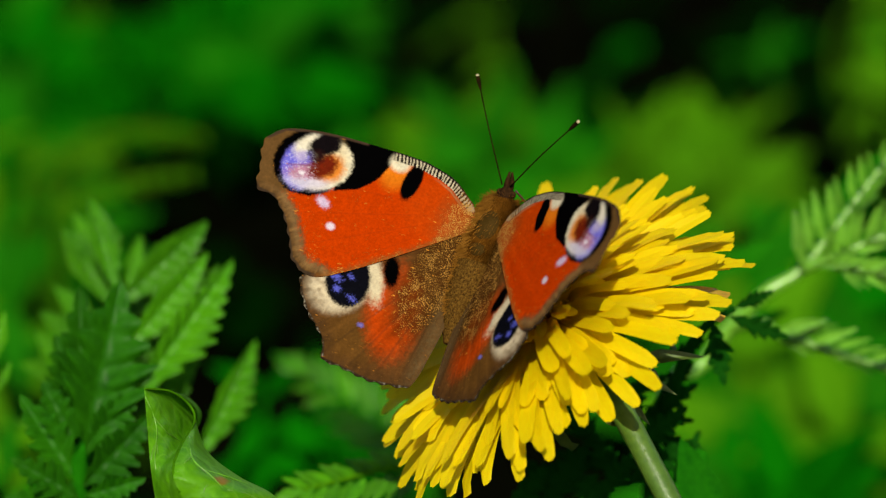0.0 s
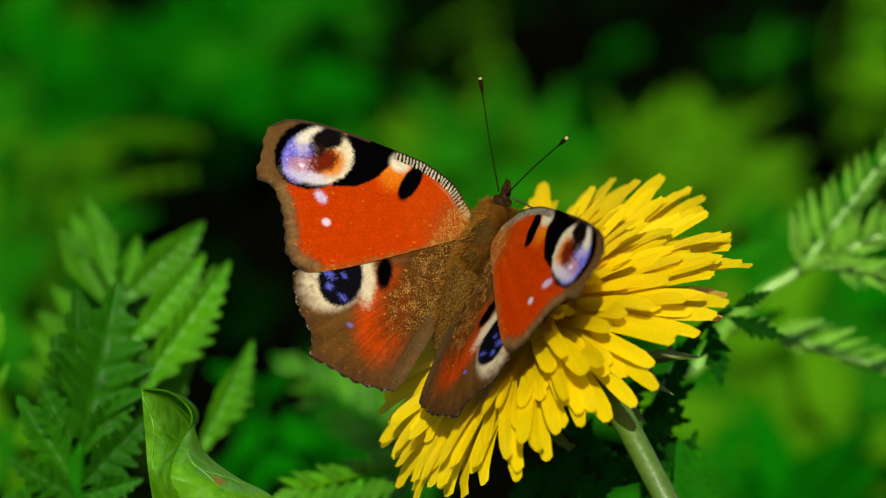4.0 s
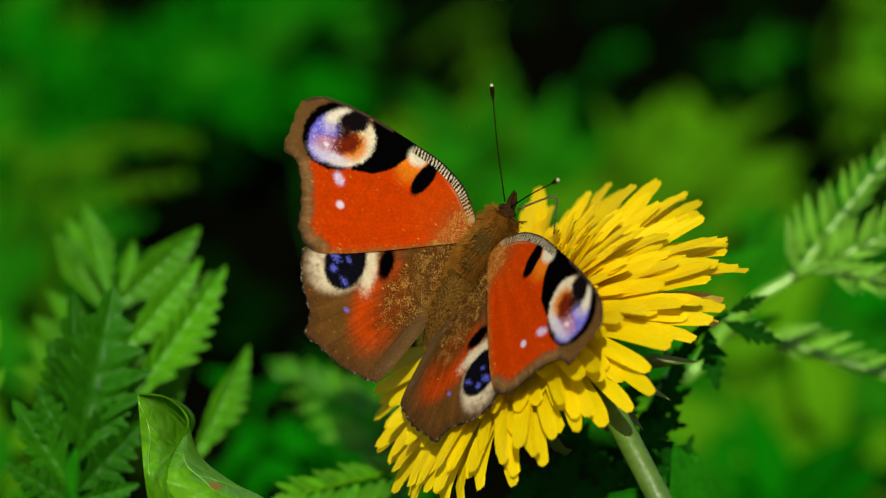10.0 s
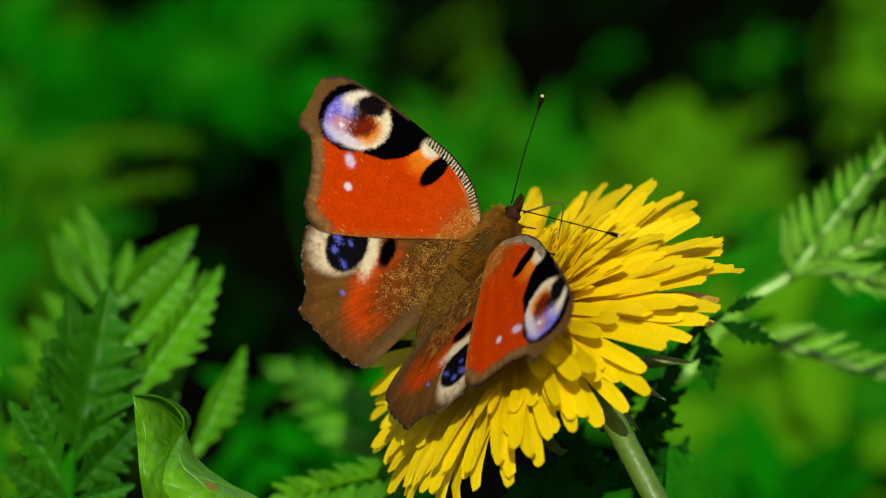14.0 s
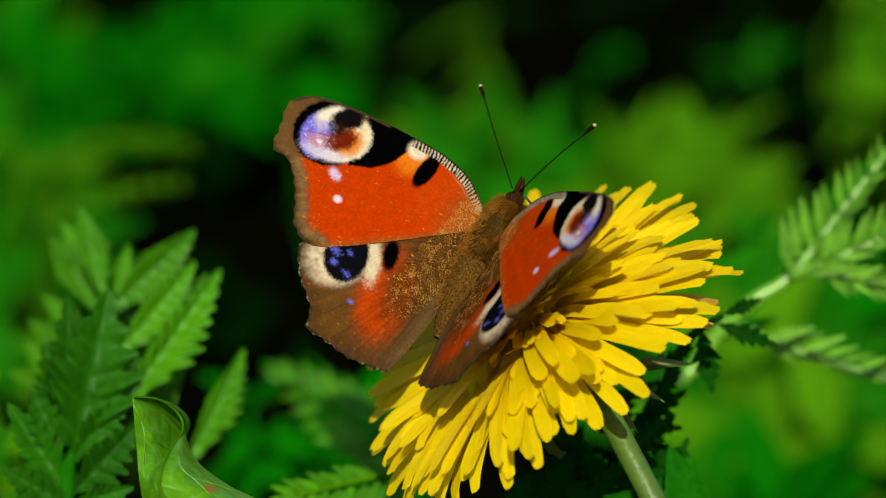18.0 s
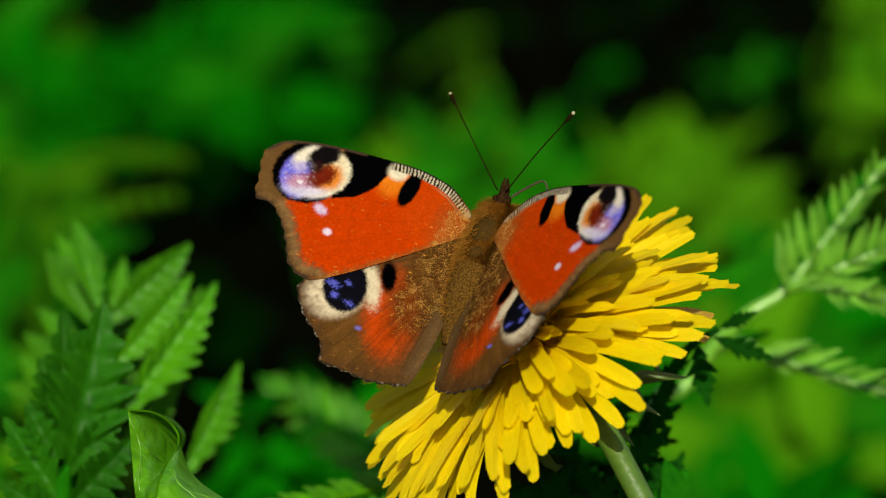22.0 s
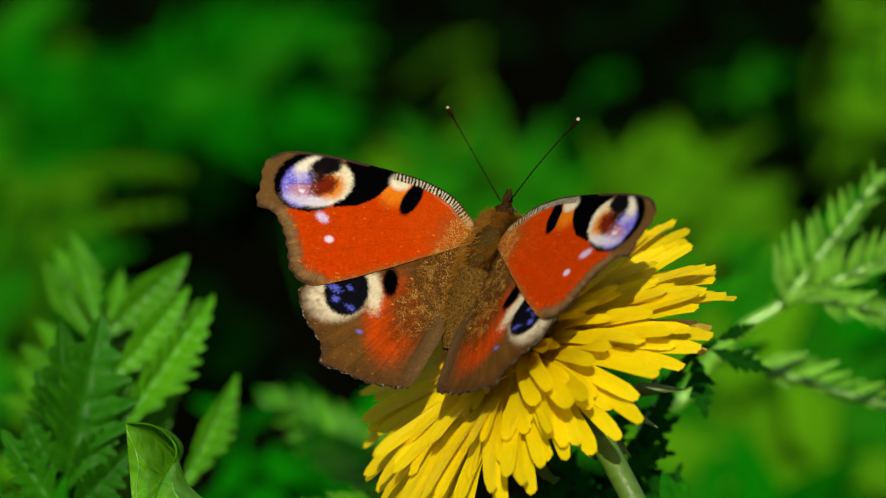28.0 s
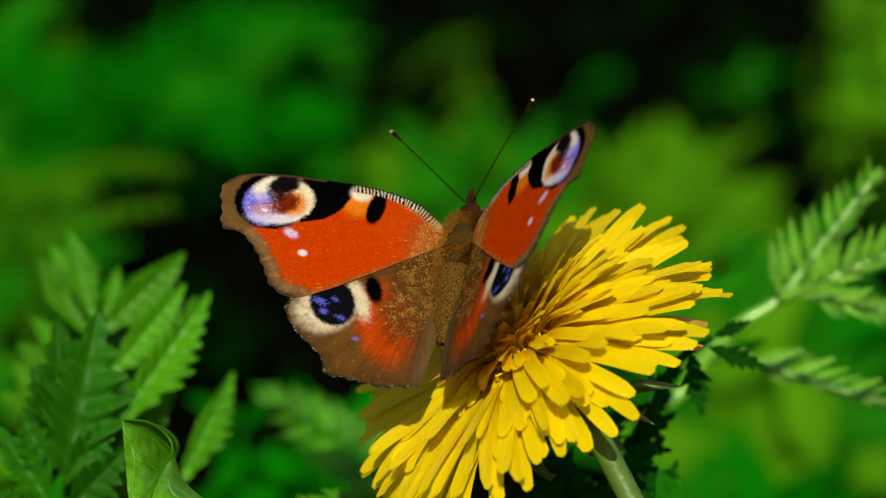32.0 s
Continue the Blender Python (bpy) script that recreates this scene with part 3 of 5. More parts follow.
# leaves under the flower, darkened by colour for its shade
herb("toothed_herb", "toothed leaves with the flower's shade in their dark green", (0.0, 0.01),
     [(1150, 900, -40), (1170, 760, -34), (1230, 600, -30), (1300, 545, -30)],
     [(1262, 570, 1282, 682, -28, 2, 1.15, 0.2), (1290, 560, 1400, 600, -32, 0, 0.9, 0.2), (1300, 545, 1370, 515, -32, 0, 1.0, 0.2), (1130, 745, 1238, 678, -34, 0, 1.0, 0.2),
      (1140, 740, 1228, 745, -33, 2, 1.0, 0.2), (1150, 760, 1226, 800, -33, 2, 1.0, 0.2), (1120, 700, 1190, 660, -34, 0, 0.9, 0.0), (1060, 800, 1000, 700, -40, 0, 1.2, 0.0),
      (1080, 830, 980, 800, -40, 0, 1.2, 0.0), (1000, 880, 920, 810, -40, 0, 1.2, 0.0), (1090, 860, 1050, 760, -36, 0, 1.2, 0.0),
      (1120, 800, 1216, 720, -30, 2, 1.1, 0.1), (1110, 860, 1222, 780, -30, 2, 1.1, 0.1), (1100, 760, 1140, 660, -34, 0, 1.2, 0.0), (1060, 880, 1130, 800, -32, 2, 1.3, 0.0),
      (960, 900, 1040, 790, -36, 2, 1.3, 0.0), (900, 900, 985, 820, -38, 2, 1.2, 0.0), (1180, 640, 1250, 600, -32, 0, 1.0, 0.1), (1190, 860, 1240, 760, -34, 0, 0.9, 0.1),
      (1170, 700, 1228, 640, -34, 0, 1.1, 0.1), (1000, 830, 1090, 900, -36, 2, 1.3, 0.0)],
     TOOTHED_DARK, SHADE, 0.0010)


def curled_leaf():
    """A broad pointed leaf whose far edge rolls over: a hollow face, and the rolled flap before it."""
    foot_pt = at(440, 980, 0)
    foot = to_ground(foot_pt, 0.01, 0.0)
    root = thing("curled_leaf", foot, "glossy green broad leaf with one edge curled over", "leaf")
    n = 30
    left = curve_points([at(255, 688, 4), at(261, 760, 6), at(268, 840, 7), at(285, 940, 6)], n)
    edge = [at(255, 688, 4), at(302, 693, 0), at(336, 718, -3), at(344, 748, -1), at(319, 792, 8), at(306, 832, 13), at(318, 872, 13), at(372, 960, 8)]
    lip = curve_points(edge, n)
    roll = curve_points(edge[3:], n)
    outer = curve_points([at(345, 742, -3), at(368, 800, 1), at(424, 844, 3), at(492, 884, 3), at(540, 975, 2)], n)
    verts = []
    for a, b, swell in ((left, lip, 0.0), (roll, outer, 0.0035)):
        for i in range(n):
            grow = min(1.0, i / 6)
            for j in range(17):
                f = j / 16
                p = a[i].lerp(b[i], f) + BACK * swell * grow * 4 * f * (1 - f)
                if swell == 0.0:
                    hollow = math.exp(-((f - 0.72) / 0.2) ** 2) * math.sin(math.pi * min(1.0, i / (0.62 * n)))
                    p = p - BACK * 0.015 * hollow + RIGHT * 0.002 * hollow
                ridge = 0.0003 * math.sin(i * 1.1 + f * 6) * math.sin(f * math.pi)
                verts.append(p + BACK * (ridge + 0.0003 * noise.noise((i * 0.5, j * 0.6, 2))) - foot)
    part("blade", mesh_of("blade", verts, grid_faces(n, 17) + grid_faces(n, 17, n * 17), BROAD), root)
    # pale veins that branch over both faces
    spot = lambda face, i, j: Vector(verts[face * n * 17 + min(n - 1, int(i)) * 17 + int(j)]) + BACK * 0.00002
    for face, way in ((0, ((2, 1), (10, 3), (18, 3), (27, 4))), (0, ((8, 3), (12, 6), (15, 10))), (0, ((14, 3), (19, 6), (22, 9))), (0, ((12, 3), (16, 1), (19, 0))),
                      (1, ((4, 4), (10, 7), (17, 9), (27, 10))), (1, ((9, 7), (11, 4), (15, 1))), (1, ((13, 8), (14, 12), (17, 15))), (1, ((17, 9), (20, 5), (24, 3))), (1, ((20, 9), (21, 12), (24, 15)))):
        part("vein", tube("vein", [spot(face, *p) for p in way], [0.00013, 0.00005], FEATHER, 5, 40), root, label="pale leaf vein")
    # rim light of the lip, added as a thin pale tube
    part("edge", tube("edge", [p - foot for p in edge[:-1]], [0.00012, 0.0002, 0.0002, 0.00016], LIME, 6, 40), root, label="pale tube added for the leaf's bright rim")
    part("stalk", tube("stalk", [Vector((0, 0, -0.012)), (foot_pt - foot) / 2, foot_pt - foot + Vector((0, 0, 0.004))], [0.0016, 0.0012, 0.001], STEM, 8), root)


curled_leaf()
herb("toothed_herb", "grey-green blurred leaf below the flower stem", (0.0, 0.01), [(1240, 930, -40), (1225, 880, -40)],
     [(1262, 940, 1205, 775, -22, 0, 1.0, 0.0)], [blade("leaflet", FRESH, 0.5, 0.1, 0.05)], FRESH)

# ---- dandelion ----
AXIS = Vector((-0.61, 0.73, 0.29)).normalized()      # the way the flower faces, in the leaning axes
HEAD = Vector((14.2, -9.8, -4.0))                      # its middle, in millimetres


def strap(name, length, width, rise, bend, rng, material):
    """A ray floret along +Y: a grooved strap with a blunt tip of five teeth; rise and bend in degrees."""
    rows, cols = 12, 6
    verts, y, z = [], 0.0, 0.0
    sway, wave = rng.uniform(-0.07, 0.07) * length, rng.uniform(-5, 5)
    for i in range(rows):
        f = i / (rows - 1)
        w = width * (0.35 + 0.65 * min(1, f * 1.8)) * (1 - 0.34 * (max(0, f - 0.84) / 0.16) ** 2)
        pitch = radians(rise - bend * f ** 1.3 + wave * math.sin(f * 6))
        if i:
            y += length / (rows - 1) * math.cos(pitch) * MM
            z += length / (rows - 1) * math.sin(pitch) * MM
        for j in range(cols):
            s = 2 * j / (cols - 1) - 1
            tooth = (0.22 if j % 2 else -0.12) * rng.uniform(0.4, 1.3) * MM if i == rows - 1 else 0
            cup = width * 0.16 * (s * s) * (1 - 0.6 * f) + 0.05 * math.cos(s * 9)
            verts.append(((s * w * 0.5 + sway * f * f) * MM, y + tooth - 0.75 * MM * s ** 4 * (i == rows - 1), z + cup * MM))
    return mesh_of(name, verts, grid_faces(rows, cols), material)


def dandelion():
    rng = random.Random(11)
    q = (LEAN.to_3x3() @ AXIS).to_track_quat("Z", "Y")
    head = LEAN @ (HEAD * MM)
    flower = Matrix.LocRotScale(head, q, None)
    n_way = LEAN.to_3x3() @ AXIS
    foot = to_ground(at(1600, 2900, -4))
    root = thing("dandelion", foot, "fully open yellow dandelion on a pale green stem", "flower")
    to_root = Matrix.Translation(-foot)
    neck = head - n_way * 7 * MM
    path = [foot + Vector((0, 0, -0.012)), at(1560, 2300, 4), at(1480, 1750, 9), at(1390, 1360, 12), at(1315, 1150, 13), at(1240, 995, 12), at(1163, 845, 9), at(1090, 712, 4), neck]
    part("stem", tube("stem", [p - foot for p in path], [2.0 * MM, 1.9 * MM, 1.8 * MM, 1.75 * MM, 1.7 * MM, 1.65 * MM, 2.1 * MM], STEM, 14, 60), root)
    # cup under the florets
    verts, prof = [], [(-9, 2.3), (-7, 4.2), (-4.5, 6.0), (-2, 6.4), (0, 5.8), (0.6, 3.0), (0.7, 0.1)]
    for h, r in prof:
        for j in range(20):
            w = 2 * math.pi * j / 20
            verts.append((r * math.cos(w) * MM, r * math.sin(w) * MM, h * MM))
    part("receptacle", mesh_of("receptacle", verts, grid_faces(len(prof), 20, closed=True), BRACT), root, to_root @ flower)
    bracts = [strap("bract", 13, 2.4, -35, 60, rng, BRACT), strap("bract", 12, 2.2, -15, 20, rng, BRACT)]
    for i in range(18):
        m = pose(0, 0, 0, 0, 0, i * 20 + rng.uniform(-5, 5)) @ pose(0, 6.0 * MM, -3.2 * MM)
        part("bract", bracts[i % 2], root, to_root @ flower @ m)
    # florets: outer ones long and spreading, inner ones short and upright
    rings = (  # count, foot radius, height, length, rise, bend
        (40, 5.8, -1.2, 23.4, 1, 22), (42, 5.5, -0.6, 23.6, 4, 23), (42, 5.1, 0.0, 22.6, 7, 26), (42, 4.7, 0.3, 20.6, 11, 29), (44, 4.2, 0.4, 18.4, 17, 32), (52, 3.7, 0.5, 16.4, 26, 34),
        (60, 3.2, 0.5, 14.6, 35, 36), (60, 2.7, 0.5, 13.0, 46, 36), (56, 2.0, 0.5, 11.8, 57, 32), (44, 1.2, 0.5, 11.0, 69, 26), (24, 0.5, 0.5, 10.4, 82, 14))
    right_way, down_way = flower.to_3x3().inverted() @ RIGHT, flower.to_3x3().inverted() @ (-UP - RIGHT * 0.5).normalized()
    inner_verts, inner_faces = [], []
    far_way = flower.to_3x3().inverted() @ -BACK
    free_way = flower.to_3x3().inverted() @ (RIGHT + UP * 0.6).normalized()
    for k, (count, r, h, length, rise, bend) in enumerate(rings):
        shapes = [strap("petal", length * rng.uniform(0.86, 1.07), rng.uniform(2.0, 2.7) if k < 5 else rng.uniform(1.5, 2.1),
                        rise + rng.uniform(-5, 4), bend + rng.uniform(-12, 14), rng, PETAL) for _ in range(10)]
        for i in range(count):
            az = 360 * (i + rng.uniform(-0.28, 0.28)) / count + k * 7
            # the florets on one side hang lower, those at the back stand up, those at the bottom have grown longer
            out = Vector((-math.sin(radians(az)), math.cos(radians(az)), 0))
            sag, grown = 9 * max(0.0, out.dot(right_way)) ** 2, 1 + 0.05 * max(0.0, out.dot(down_way))
            roll = -32 * (far_way.x * math.cos(radians(az)) + far_way.y * math.sin(radians(az))) * (k < 6) * (1.0 if out.dot(far_way) > -0.1 else 0.45)
            if k > 4:      # the inner ones stand up where no insect presses on them
                grown = 0.80 + 0.22 * max(-0.6, min(1.0, 1.6 * out.dot(free_way)))
            m = pose(0, 0, h * MM, 0, 0, az) @ pose(0, r * MM, 0, rng.uniform(-7, 5) - sag * (k < 5) + (30 - 3 * k) * max(0.0, out.dot(far_way)) ** 1.5, rng.uniform(-14, 14) + roll, rng.uniform(-6, 6))
            m = m @ Matrix.Diagonal((1, grown, 1, 1))
            shape = rng.choice(shapes)
            if k < 6:
                part("petal", shape, root, to_root @ flower @ m)
            else:
                first = len(inner_verts)
                inner_verts += [m @ v.co for v in shape.vertices]
                inner_faces += [tuple(first + q for q in f.vertices) for f in shape.polygons]
    part("floret_centre", mesh_of("floret_centre", inner_verts, inner_faces, PETAL), root, to_root @ flower, "dense short golden florets of the middle", "stuff")
    # golden dome of packed buds under the inner florets
    verts = [(5.6 * math.cos(a) * c * MM, 5.6 * math.sin(a) * c * MM, (0.3 + 2.0 * math.sqrt(1 - c * c) + 0.2 * math.sin(a * 9 + c * 30)) * MM)
             for c in (1.0, 0.93, 0.8, 0.62, 0.42, 0.2, 0.02) for a in [2 * math.pi * j / 28 for j in range(28)]]
    part("disc", mesh_of("disc", verts, grid_faces(7, 28, closed=True), STIGMA), root, to_root @ flower, "golden packed centre of the flower")
    # curled stigmas standing among the inner florets
    curls = [tube("stigma", [Vector(p) * MM for p in ((0, 0, 0), (0.1 * k, 0.2, 1.8), (0.4 * k, 0.6, 3.0), (1.0 * k, 0.5, 3.3), (1.1 * k, 0.0, 2.8))], [0.18 * MM, 0.15 * MM, 0.12 * MM], STIGMA, 5, 12) for k in (1, -1)]
    for i in range(90):
        r, az = 8.5 * math.sqrt(rng.random()), rng.uniform(0, 360)
        m = pose(0, 0, (0.8 + 0.12 * (10 - r)) * MM, 0, 0, az) @ pose(0, r * MM, 0.2 * MM, -r * 4 + rng.uniform(-10, 10), rng.uniform(-15, 15), rng.uniform(0, 360))
        part("stigma", curls[i % 2], root, to_root @ flower @ m)
    # withered outer florets and loose bracts hanging under the head
    dry = [strap("withered_floret", 19.5, 2.3, -9, 42, rng, WITHERED), strap("withered_floret", 18.0, 2.0, -14, 50, rng, WITHERED)]
    loose = blade("loose_bract", BRACT, 0.24, 0.3, 0.2, 0.2)
    outward = math.degrees(math.atan2(-right_way.x, right_way.y))
    for i, turn in enumerate((-17, -9, 0, 9)):
        part("withered_floret", dry[i % 2], root, to_root @ flower @ pose(0, 0, -2.6 * MM, 0, 0, outward + turn) @ pose(0, 5.6 * MM, 0), "brownish withered floret")
    for x0, y0, x1, y1, z in ((1120, 640, 1240, 622, -4), (1110, 660, 1195, 690, -2), (1090, 690, 1150, 745, 0), (1150, 560, 1235, 560, -4)):
        part("loose_bract", loose, root, to_root @ facing(at(x0, y0, z), at(x1, y1, z + 3), (BACK + UP * 0.5).normalized()))
    return root


dandelion()

# ---- butterfly ----
FORE_HINGE, HIND_HINGE = (2.2, 2.0, 1.5), (1.8, -2.0, 1.0)


def perch(x, y, z, heading, pitch, roll):
    """The butterfly's pose: millimetres and degrees in the leaning axes."""
    turn = Matrix.Rotation(radians(heading), 4, "Z") @ Matrix.Rotation(radians(pitch), 4, "X") @ Matrix.Rotation(radians(roll), 4, "Y")
    return LEAN @ Matrix.Translation(Vector((x, y, z)) * MM) @ turn


def hinge(side, fore, lift, sweep):
    """A wing's pose on the body: raised by lift and swung forward by sweep, in degrees."""
    x, y, z = FORE_HINGE if fore else HIND_HINGE
    return Matrix.Translation(Vector((side * x, y, z)) * MM) @ Matrix.Rotation(radians(-side * lift), 4, "Y") @ Matrix.Rotation(radians(side * sweep), 4, "Z")


def feeler(side, dx, dy, dz):
    """An antenna's pose on the body: its root on the head and the way it points."""
    return Matrix.Translation(Vector((side * 0.7, 7.6, 1.1)) * MM) @ Vector((dx, dy, dz)).to_track_quat("Y", "Z").to_matrix().to_4x4()


def uncoil(fold):
    """The tongue's pose on the body; fold turns it down under the head, in degrees."""
    return Matrix.Translation(Vector((0.8, 7.6, -0.3)) * MM) @ Matrix.Rotation(radians(-fold), 4, "X")


def smooth(a, b, x):
    t = np.clip((x - a) / (b - a), 0, 1)
    return t * t * (3 - 2 * t)


def oval(u, v, cu, cv, ru, rv, turn=0.0):
    """About the distance in millimetres outside an oval (negative inside)."""
    c, s = math.cos(radians(turn)), math.sin(radians(turn))
    x, y = (u - cu) * c + (v - cv) * s, -(u - cu) * s + (v - cv) * c
    return (np.sqrt((x / ru) ** 2 + (y / rv) ** 2) - 1) * min(ru, rv)


def line_distance(u, v, pts):
    """Distance to a polyline, and how far along it the nearest place is."""
    best, along, run = np.full(u.shape, 1e9), np.zeros(u.shape), 0.0
    for (a, b), (c, d) in zip(pts[:-1], pts[1:]):
        n = math.hypot(c - a, d - b)
        t = np.clip(((u - a) * (c - a) + (v - b) * (d - b)) / n ** 2, 0, 1)
        q = np.hypot(u - a - t * (c - a), v - b - t * (d - b))
        near = q < best
        best, along = np.where(near, q, best), np.where(near, run + t * n, along)
        run += n
    return best, along


def inside(u, v, pts):
    """Signed distance to a closed shape, negative inside."""
    d, _ = line_distance(u, v, list(pts) + [pts[0]])
    odd = np.zeros(u.shape, bool)
    for (a, b), (c, e) in zip(pts, list(pts[1:]) + [pts[0]]):
        hit = ((b > v) != (e > v)) & (u < (c - a) * (v - b) / ((e - b) or 1e-9) + a)
        odd ^= hit
    return np.where(odd, -d, d)


def wobble(u, v, scale, seed=0.0):
    """Smooth irregularity between about -1 and 1: random values on a lattice, at two sizes."""
    total = np.zeros(u.shape)
    for k, weight in ((0.55, 0.65), (1.25, 0.45)):
        cell = np.random.RandomState(int(seed * 10 + k * 100 + scale * 7)).uniform(-1, 1, (64, 64))
        x, y = u * scale * k + 31.7, v * scale * k * 0.9 + 17.3
        i, j = np.floor(x).astype(int), np.floor(y).astype(int)
        f, g = x - i, y - j
        f, g = f * f * (3 - 2 * f), g * g * (3 - 2 * g)
        c = lambda p, q: cell[p % 64, q % 64]
        total += weight * ((c(i, j) * (1 - f) + c(i + 1, j) * f) * (1 - g) + (c(i, j + 1) * (1 - f) + c(i + 1, j + 1) * f) * g)
    return total


def lay(col, mask, tint):
    return col * (1 - mask[:, None]) + np.array(tint)[None, :] * mask[:, None]


BLACK, CREAM, RED, BROWN = (0.0012, 0.001, 0.0012), (0.76, 0.66, 0.48), (0.52, 0.040, 0.0005), (0.135, 0.066, 0.020)
FORE_RIM = ((1.1, 1.7), (4.1, 3.6), (6.2, 4.3), (9.7, 4.8), (13.8, 4.6), (17.9, 4.3), (22.0, 3.9), (25.9, 3.2), (29.2, 2.1), (31.0, 0.3), (31.3, -1.3), (30.5, -3.8),
            (29.7, -7.0), (27.2, -7.2), (24.7, -9.3), (22.6, -12.3), (21.4, -14.4), (19.4, -15.6), (17.0, -15.6), (13.0, -13.0), (8.2, -9.1), (4.5, -5.9), (1.6, -3.4), (-0.4, -1.2))
HIND_RIM = ((0.6, 1.6), (5.5, 0.0), (10.5, -3.4), (15.6, -7.4), (18.8, -10.6), (19.6, -12.8), (18.7, -14.6), (16.8, -16.8), (14.9, -18.2), (13.3, -19.7), (12.4, -22.0), (9.8, -22.1),
            (5.5, -22.4), (2.4, -21.9), (0.1, -21.3), (-0.7, -19.3), (-1.0, -16.4), (-1.3, -12.9), (-1.4, -8.4), (-1.0, -3.6))


def fore_pattern(u, v):
    w1, w2, w3 = wobble(u, v, 1.9), wobble(u, v, 5.1, 2.0), wobble(u, v, 11.0, 4.0)
    col = np.tile(np.array(RED), (len(u), 1))
    speck = np.full(len(u), 0.26) + 0.26 * w1
    # orange flush under the pale costal spot, browner towards the inner edge
    col = lay(col, 0.75 * (1 - smooth(-0.6, 1.6, oval(u, v, 12.7, 2.0, 1.6, 1.8))), (0.80, 0.22, 0.01))
    col = lay(col, 0.25 * (1 - smooth(0.0, 3.0, oval(u, v, 4.5, -1.0, 3.5, 3.0))), (0.50, 0.07, 0.004))
    # veins
    for angle in (-8, -20, -31, -42):
        c, s = math.cos(radians(angle)), math.sin(radians(angle))
        d = np.abs(-(u - 0.5) * s + v * c)
        col = lay(col, 0.16 * (1 - smooth(0.03, 0.16, d)) * smooth(4, 9, u), (0.25, 0.03, 0.005))
    # outer margin
    d, run = line_distance(u, v, FORE_RIM[9:19])
    band = 1 - smooth(1.2, 2.5, d + 0.5 * w2 + 0.3 * w3)
    col = lay(col, band, BROWN)
    grainy = wobble(run * 2.4, d * 0.6, 2.2, 9.0)
    col = col * (1 + 0.85 * grainy * band)[:, None]
    col = lay(col, band * 0.5 * smooth(0.2, 0.9, np.sin(run * 4.4) * 0.5 + 0.5), (0.07, 0.03, 0.010))
    col = lay(col, band * 0.5 * (1 - smooth(0.0, 1.2, np.abs(d - 1.3))), (0.30, 0.165, 0.065))
    col = lay(col, 1 - smooth(0.12, 0.4, d), (0.05, 0.03, 0.018))
    speck += 0.34 * (1 - smooth(1.8, 4.5, d)) * (1 - band) - 0.2 * band
    # brown apex
    col = lay(col, smooth(24.6, 26.2, u + 0.3 * w2) * smooth(-6.8, -5.6, v), BROWN)
    col = lay(col, smooth(2.4, 3.1, v + 0.05 * (u - 20) + 0.15 * w2) * smooth(19.0, 20.0, u), (0.05, 0.028, 0.014))
    # black costal patch
    col = lay(col, 1 - smooth(-0.12, 0.15, inside(u, v, ((21.0, 5.2), (13.3, 5.2), (13.7, 2.7), (14.5, 0.4), (15.4, -0.9), (16.6, -2.2), (19.6, -3.6), (20.5, 0.0))) + 0.10 * w3), BLACK)
    # pale costal spot
    col = lay(col, 1 - smooth(-0.4, 0.5, oval(u, v, 12.6, 3.3, 1.35, 1.15) + 0.1 * w3), CREAM)
    # black bar
    col = lay(col, 1 - smooth(-0.12, 0.2, oval(u, v, 10.1, 1.5, 1.15, 2.7, 5) + 0.08 * w3), BLACK)
    # eyespot, in its own axes: x inward along the wing, y to the rear
    x, y = ((u - 23.7) * -0.931 + (v + 0.9) * 0.365) * 13, ((u - 23.7) * -0.389 + (v + 0.9) * -0.921) * 12.6
    k = lambda cx, cy, rx, ry, turn=0.0: oval(x, y, cx, cy, rx, ry, turn) + 2.2 * w3 + 1.5 * w2
    put = lambda c, d, soft, tint, amount=1.0: lay(c, amount * (1 - smooth(-soft, soft, d)), tint)
    col = put(col, k(-6, -1, 67, 60), 2.5, BLACK)
    col = put(col, k(14, 2, 55, 47), 3, CREAM)
    col = put(col, k(38, -5, 22, 34), 8, (0.82, 0.55, 0.22), 0.3)
    col = put(col, k(-27, 6, 31, 40), 5, (0.16, 0.14, 0.70))
    col = put(col, k(-10, 32, 38, 15, 10), 7, (0.66, 0.58, 0.72), 0.9)
    col = put(col, k(-14, 15, 33, 13), 6, (0.50, 0.22, 0.34))
    col = put(col, k(-12, -34, 27, 13, -25), 5, (0.80, 0.70, 0.56))
    col = put(col, k(-22, -12, 13, 9), 5, (0.50, 0.40, 0.66), 0.8)
    col = put(col, k(27, 10, 28, 25, 20), 8, (0.72, 0.20, 0.01), 0.95)
    col = put(col, k(16, 8, 27, 20, -15) + 3 * w2, 7, (0.15, 0.014, 0.004))
    col = put(col, k(19, -31, 31, 19, -14) + 4 * w1, 4, (0.006, 0.004, 0.005))
    col = put(col, k(6, -10, 14, 12), 5, (0.02, 0.006, 0.006), 0.9)
    col = put(col, k(-22, 18, 5, 4), 2, (0.85, 0.75, 0.85))
    flecks = smooth(0.25, 0.6, wobble(u, v, 17.0, 6.0)) * (1 - smooth(-6, 6, k(-26, 10, 30, 40)))
    col = lay(col, 0.55 * flecks, (0.80, 0.74, 0.86))
    col = lay(col, 0.7 * (1 - smooth(-2, 2, np.abs(y - 6 - 0.1 * x) - 1.2)) * (x < 0) * (x > -50), (0.20, 0.06, 0.12))
